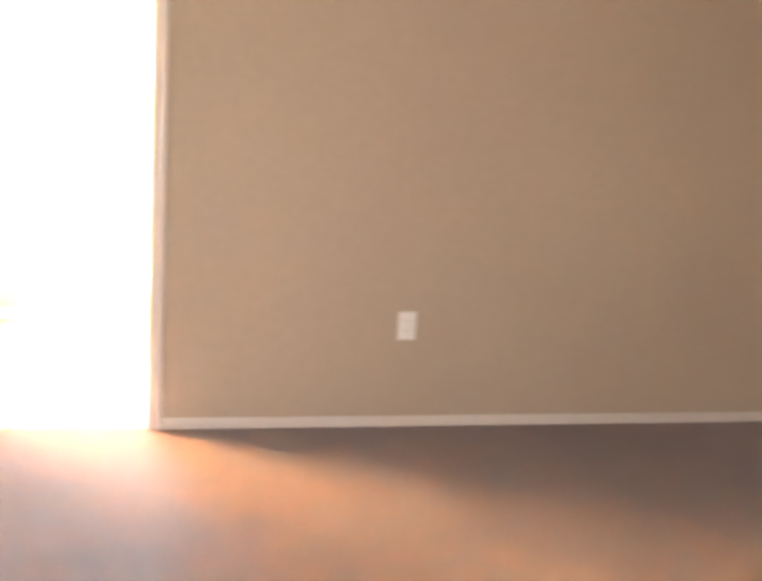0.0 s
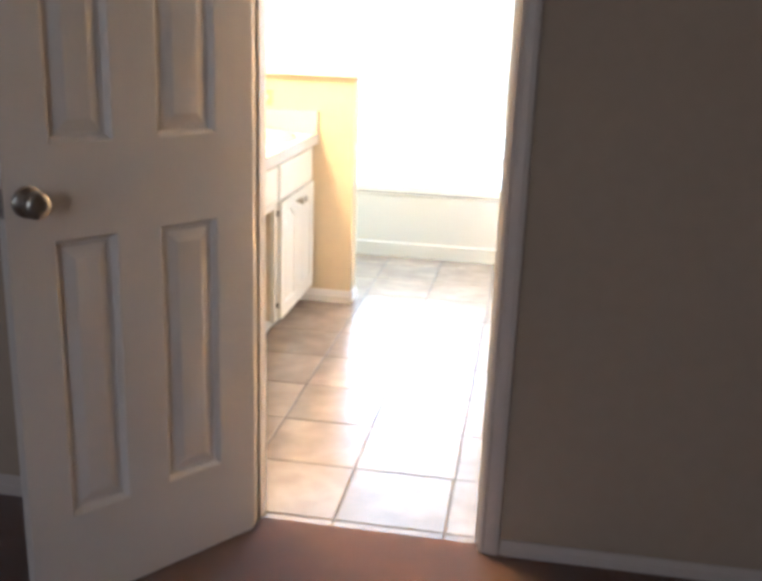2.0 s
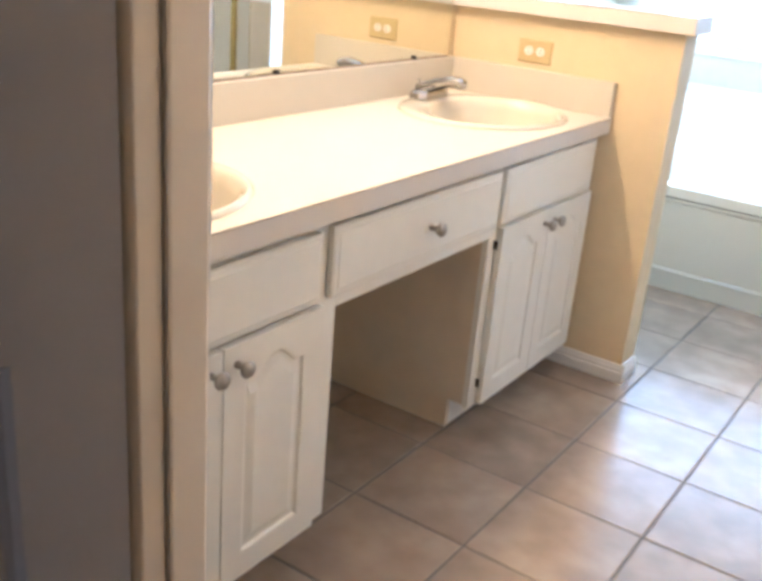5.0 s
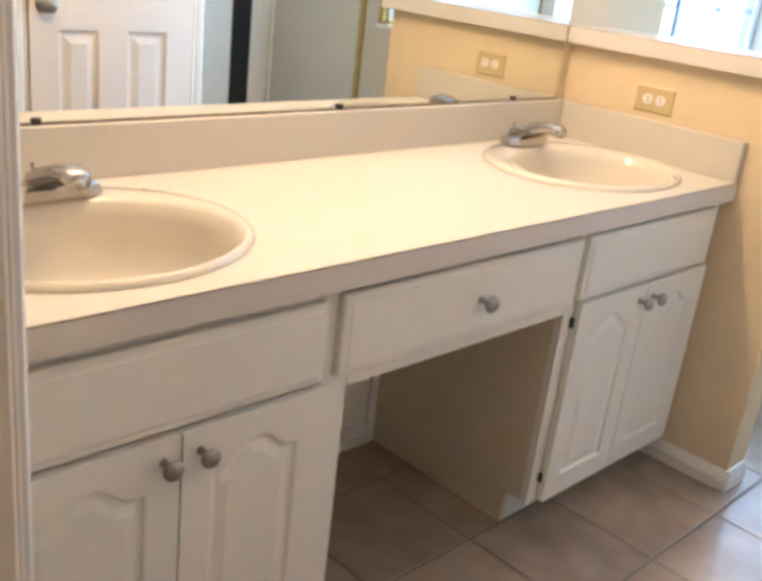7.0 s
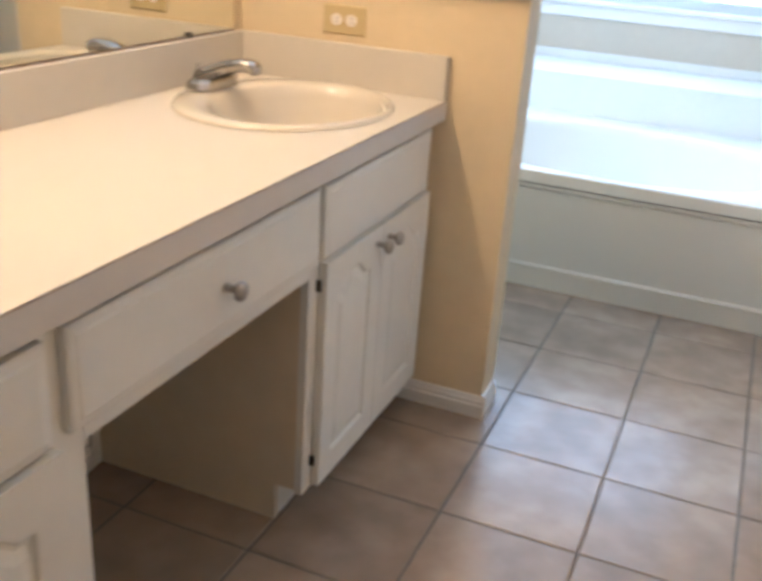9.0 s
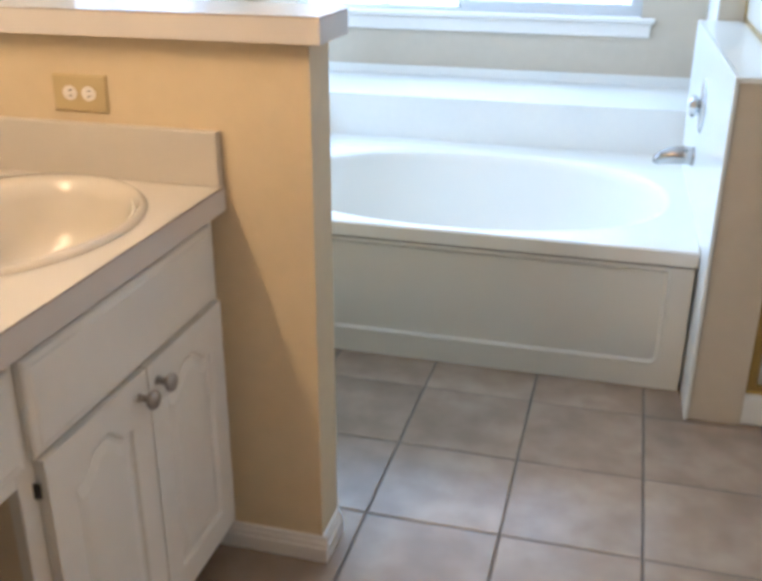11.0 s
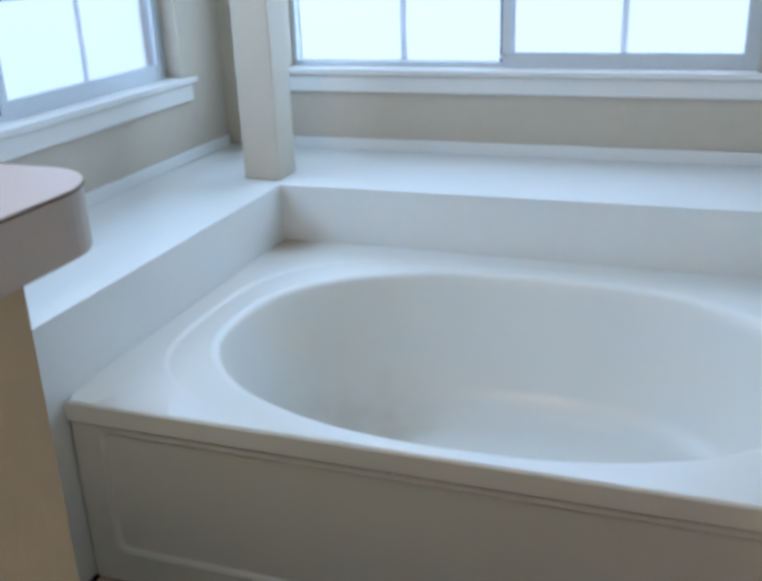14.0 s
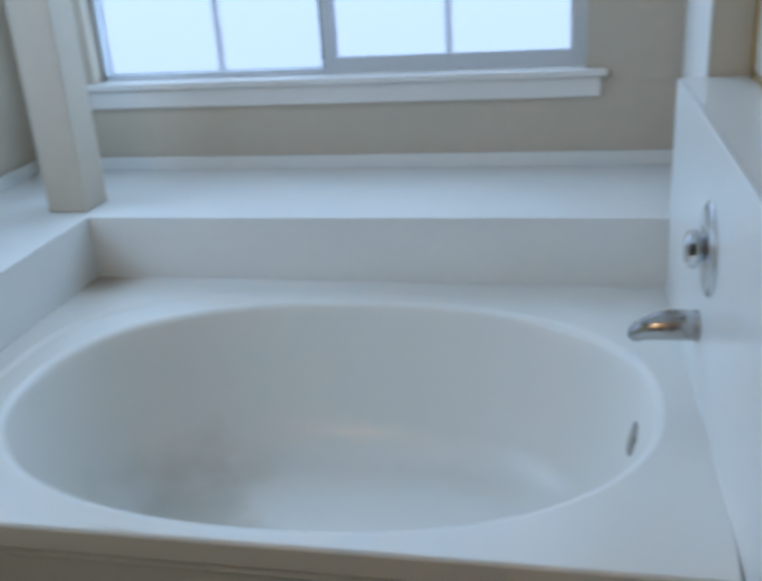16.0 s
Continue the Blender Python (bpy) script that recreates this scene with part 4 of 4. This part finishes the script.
# ---------------------------------------------------------------- shower and far side
sh = thing("shower_enclosure", (0, 0, 0), "obscure glass shower enclosure in gold frame on white curb", "shower")
bm = bmesh.new()
for lo_, hi_ in (((0.873, 0.668, 0.085), (0.905, 0.700, 1.85)), ((1.005, 0.668, 0.085), (1.035, 0.700, 1.85)),
                 ((0.905, 0.668, 0.085), (1.715, 0.700, 0.110)), ((0.905, 0.668, 1.825), (1.715, 0.700, 1.85)),
                 ((0.855, 0.690, 0.9205), (0.872, YS - 0.014, 0.945)), ((0.855, 0.690, 1.825), (0.872, YS - 0.014, 1.85)), ((0.855, 2.045, 0.945), (0.872, YS - 0.014, 1.825))):
    bm_box(bm, lo_, hi_)
part("gold_frame", bm, M_BRASS, sh, "gold anodised metal frame")
box("side_jamb", (1.715, 0.668, 0.0855), (1.748, 0.700, 1.85), M_TRIM, sh, "pale side jamb")
box("glass_panel", (0.905, 0.682, 0.110), (1.005, 0.687, 1.825), M_SHGLASS, sh)
box("glass_door", (1.035, 0.682, 0.110), (1.715, 0.687, 1.825), M_SHGLASS, sh)
box("glass_panel", (0.861, 0.700, 0.945), (0.866, 2.045, 1.825), M_SHGLASS, sh)
box("curb", (0.870, 0.645, 0.0), (1.749, 0.760, 0.085), M_MARBLE, sh, "white shower curb", bevel=0.006)
box("shower_pan", (0.870, 0.760, 0.0), (1.749, YS - 0.014, 0.04), M_MARBLE, sh, "white shower floor")
structure(box("shower_lining", (XE - 0.012, 0.702, 0.04), (XE - 0.001, YS - 0.001, 2.0), M_SHOWER), "brownish shower wall lining")
structure(box("shower_lining", (0.873, YS - 0.013, 0.04), (XE - 0.013, YS - 0.001, 2.0), M_SHOWER), "brownish shower wall lining")
# Window light on the wall's side face, put in as a white strip.
structure(box("wall_strip", (0.764, YS + 0.0005, 0.0), (0.770, YN - 0.001, ZC), M_TRIM, bevel=0.002), "edge of the shower wall, window light in its white colour")

# closet door in the wall opposite the vanity, seen in the mirror
panel_door("closet_door", 0.64, pose(0.7835, -0.43, 0.012, 0, 0, -90), "closed white six-panel closet door with a nickel knob", 0.585)
casing("closet_casing", [(0.80, -0.425, 0), (0.80, -0.425, 2.09)], (-1, 0, 0), (0, 1, 0), label="white moulded closet casing")
casing("closet_casing", [(0.80, -1.075, 0), (0.80, -1.075, 2.09)], (-1, 0, 0), (0, -1, 0), label="white moulded closet casing")
casing("closet_casing", [(0.80, -1.075, 2.034), (0.80, -0.425, 2.034)], (-1, 0, 0), (0, 0, 1), label="white moulded closet casing")
# Flat black panel in place of the darkness in the door opening.
structure(box("door_gap", (XE - 0.006, 0.432, 0.0), (XE - 0.0005, 0.552, 2.03), M_BLACK), "flat black panel for the dark gap of a door left ajar")
casing("far_casing", [(XE, 0.552, 0), (XE, 0.552, 2.09)], (-1, 0, 0), (0, 1, 0), label="white moulded casing by the shower")

# bedroom window added out of view behind, which lights the carpet
window_bed = box("unseen_bedroom_window", (-1.3, -7.74, 0.9), (0.1, -7.735, 2.1), M_PANE)
window_bed.visible_shadow = False
structure(window_bed, "plain assumed bedroom window pane, out of view")

# ---------------------------------------------------------------- tiled floor, one object a tile
P = 0.311
fl = new("floor")
tagged(fl, "square beige ceramic floor tiles with dark grout", kind="structure")
box("grout_bed", (XV, -2.213, -0.06), (XE, YN, -0.0022), M_GROUT, fl, "grey-brown grout")
cache = {}
jr = random.Random(4)
for i in range(-3, 6):
    for j in range(-8, 8):
        x0, x1 = max(i * P, XV), min((i + 1) * P, XE)
        y0, y1 = max(j * P, -2.213), min((j + 1) * P, YN)
        if x1 - x0 < 0.02 or y1 - y0 < 0.02 or (y0 > 0.9 and x0 < 0.6):
            continue
        g = 0.0024
        sx, sy = x1 - x0 - 2 * g, y1 - y0 - 2 * g
        key = (round(sx, 4), round(sy, 4))
        if key not in cache:
            me = bpy.data.meshes.new("floor_tile")
            b_ = 0.0022
            vs, fs = [], []
            for ins, z in ((0, -0.006), (0, -0.0018), (b_, 0.0)):
                vs += [(-sx / 2 + ins, -sy / 2 + ins, z), (sx / 2 - ins, -sy / 2 + ins, z), (sx / 2 - ins, sy / 2 - ins, z), (-sx / 2 + ins, sy / 2 - ins, z)]
            for k in (0, 4):
                for q in range(4):
                    fs.append((k + q, k + (q + 1) % 4, k + 4 + (q + 1) % 4, k + 4 + q))
            fs.append((8, 9, 10, 11))
            me.from_pydata(vs, [], fs)
            me.materials.append(M_TILE)
            cache[key] = me
        t_ = new("floor_tile", cache[key])
        t_.parent = fl
        t_.location = ((x0 + x1) / 2, (y0 + y1) / 2, jr.uniform(-0.0004, 0.0004))
        t_.rotation_euler = (jr.uniform(-0.0015, 0.0015), jr.uniform(-0.0015, 0.0015), 0)
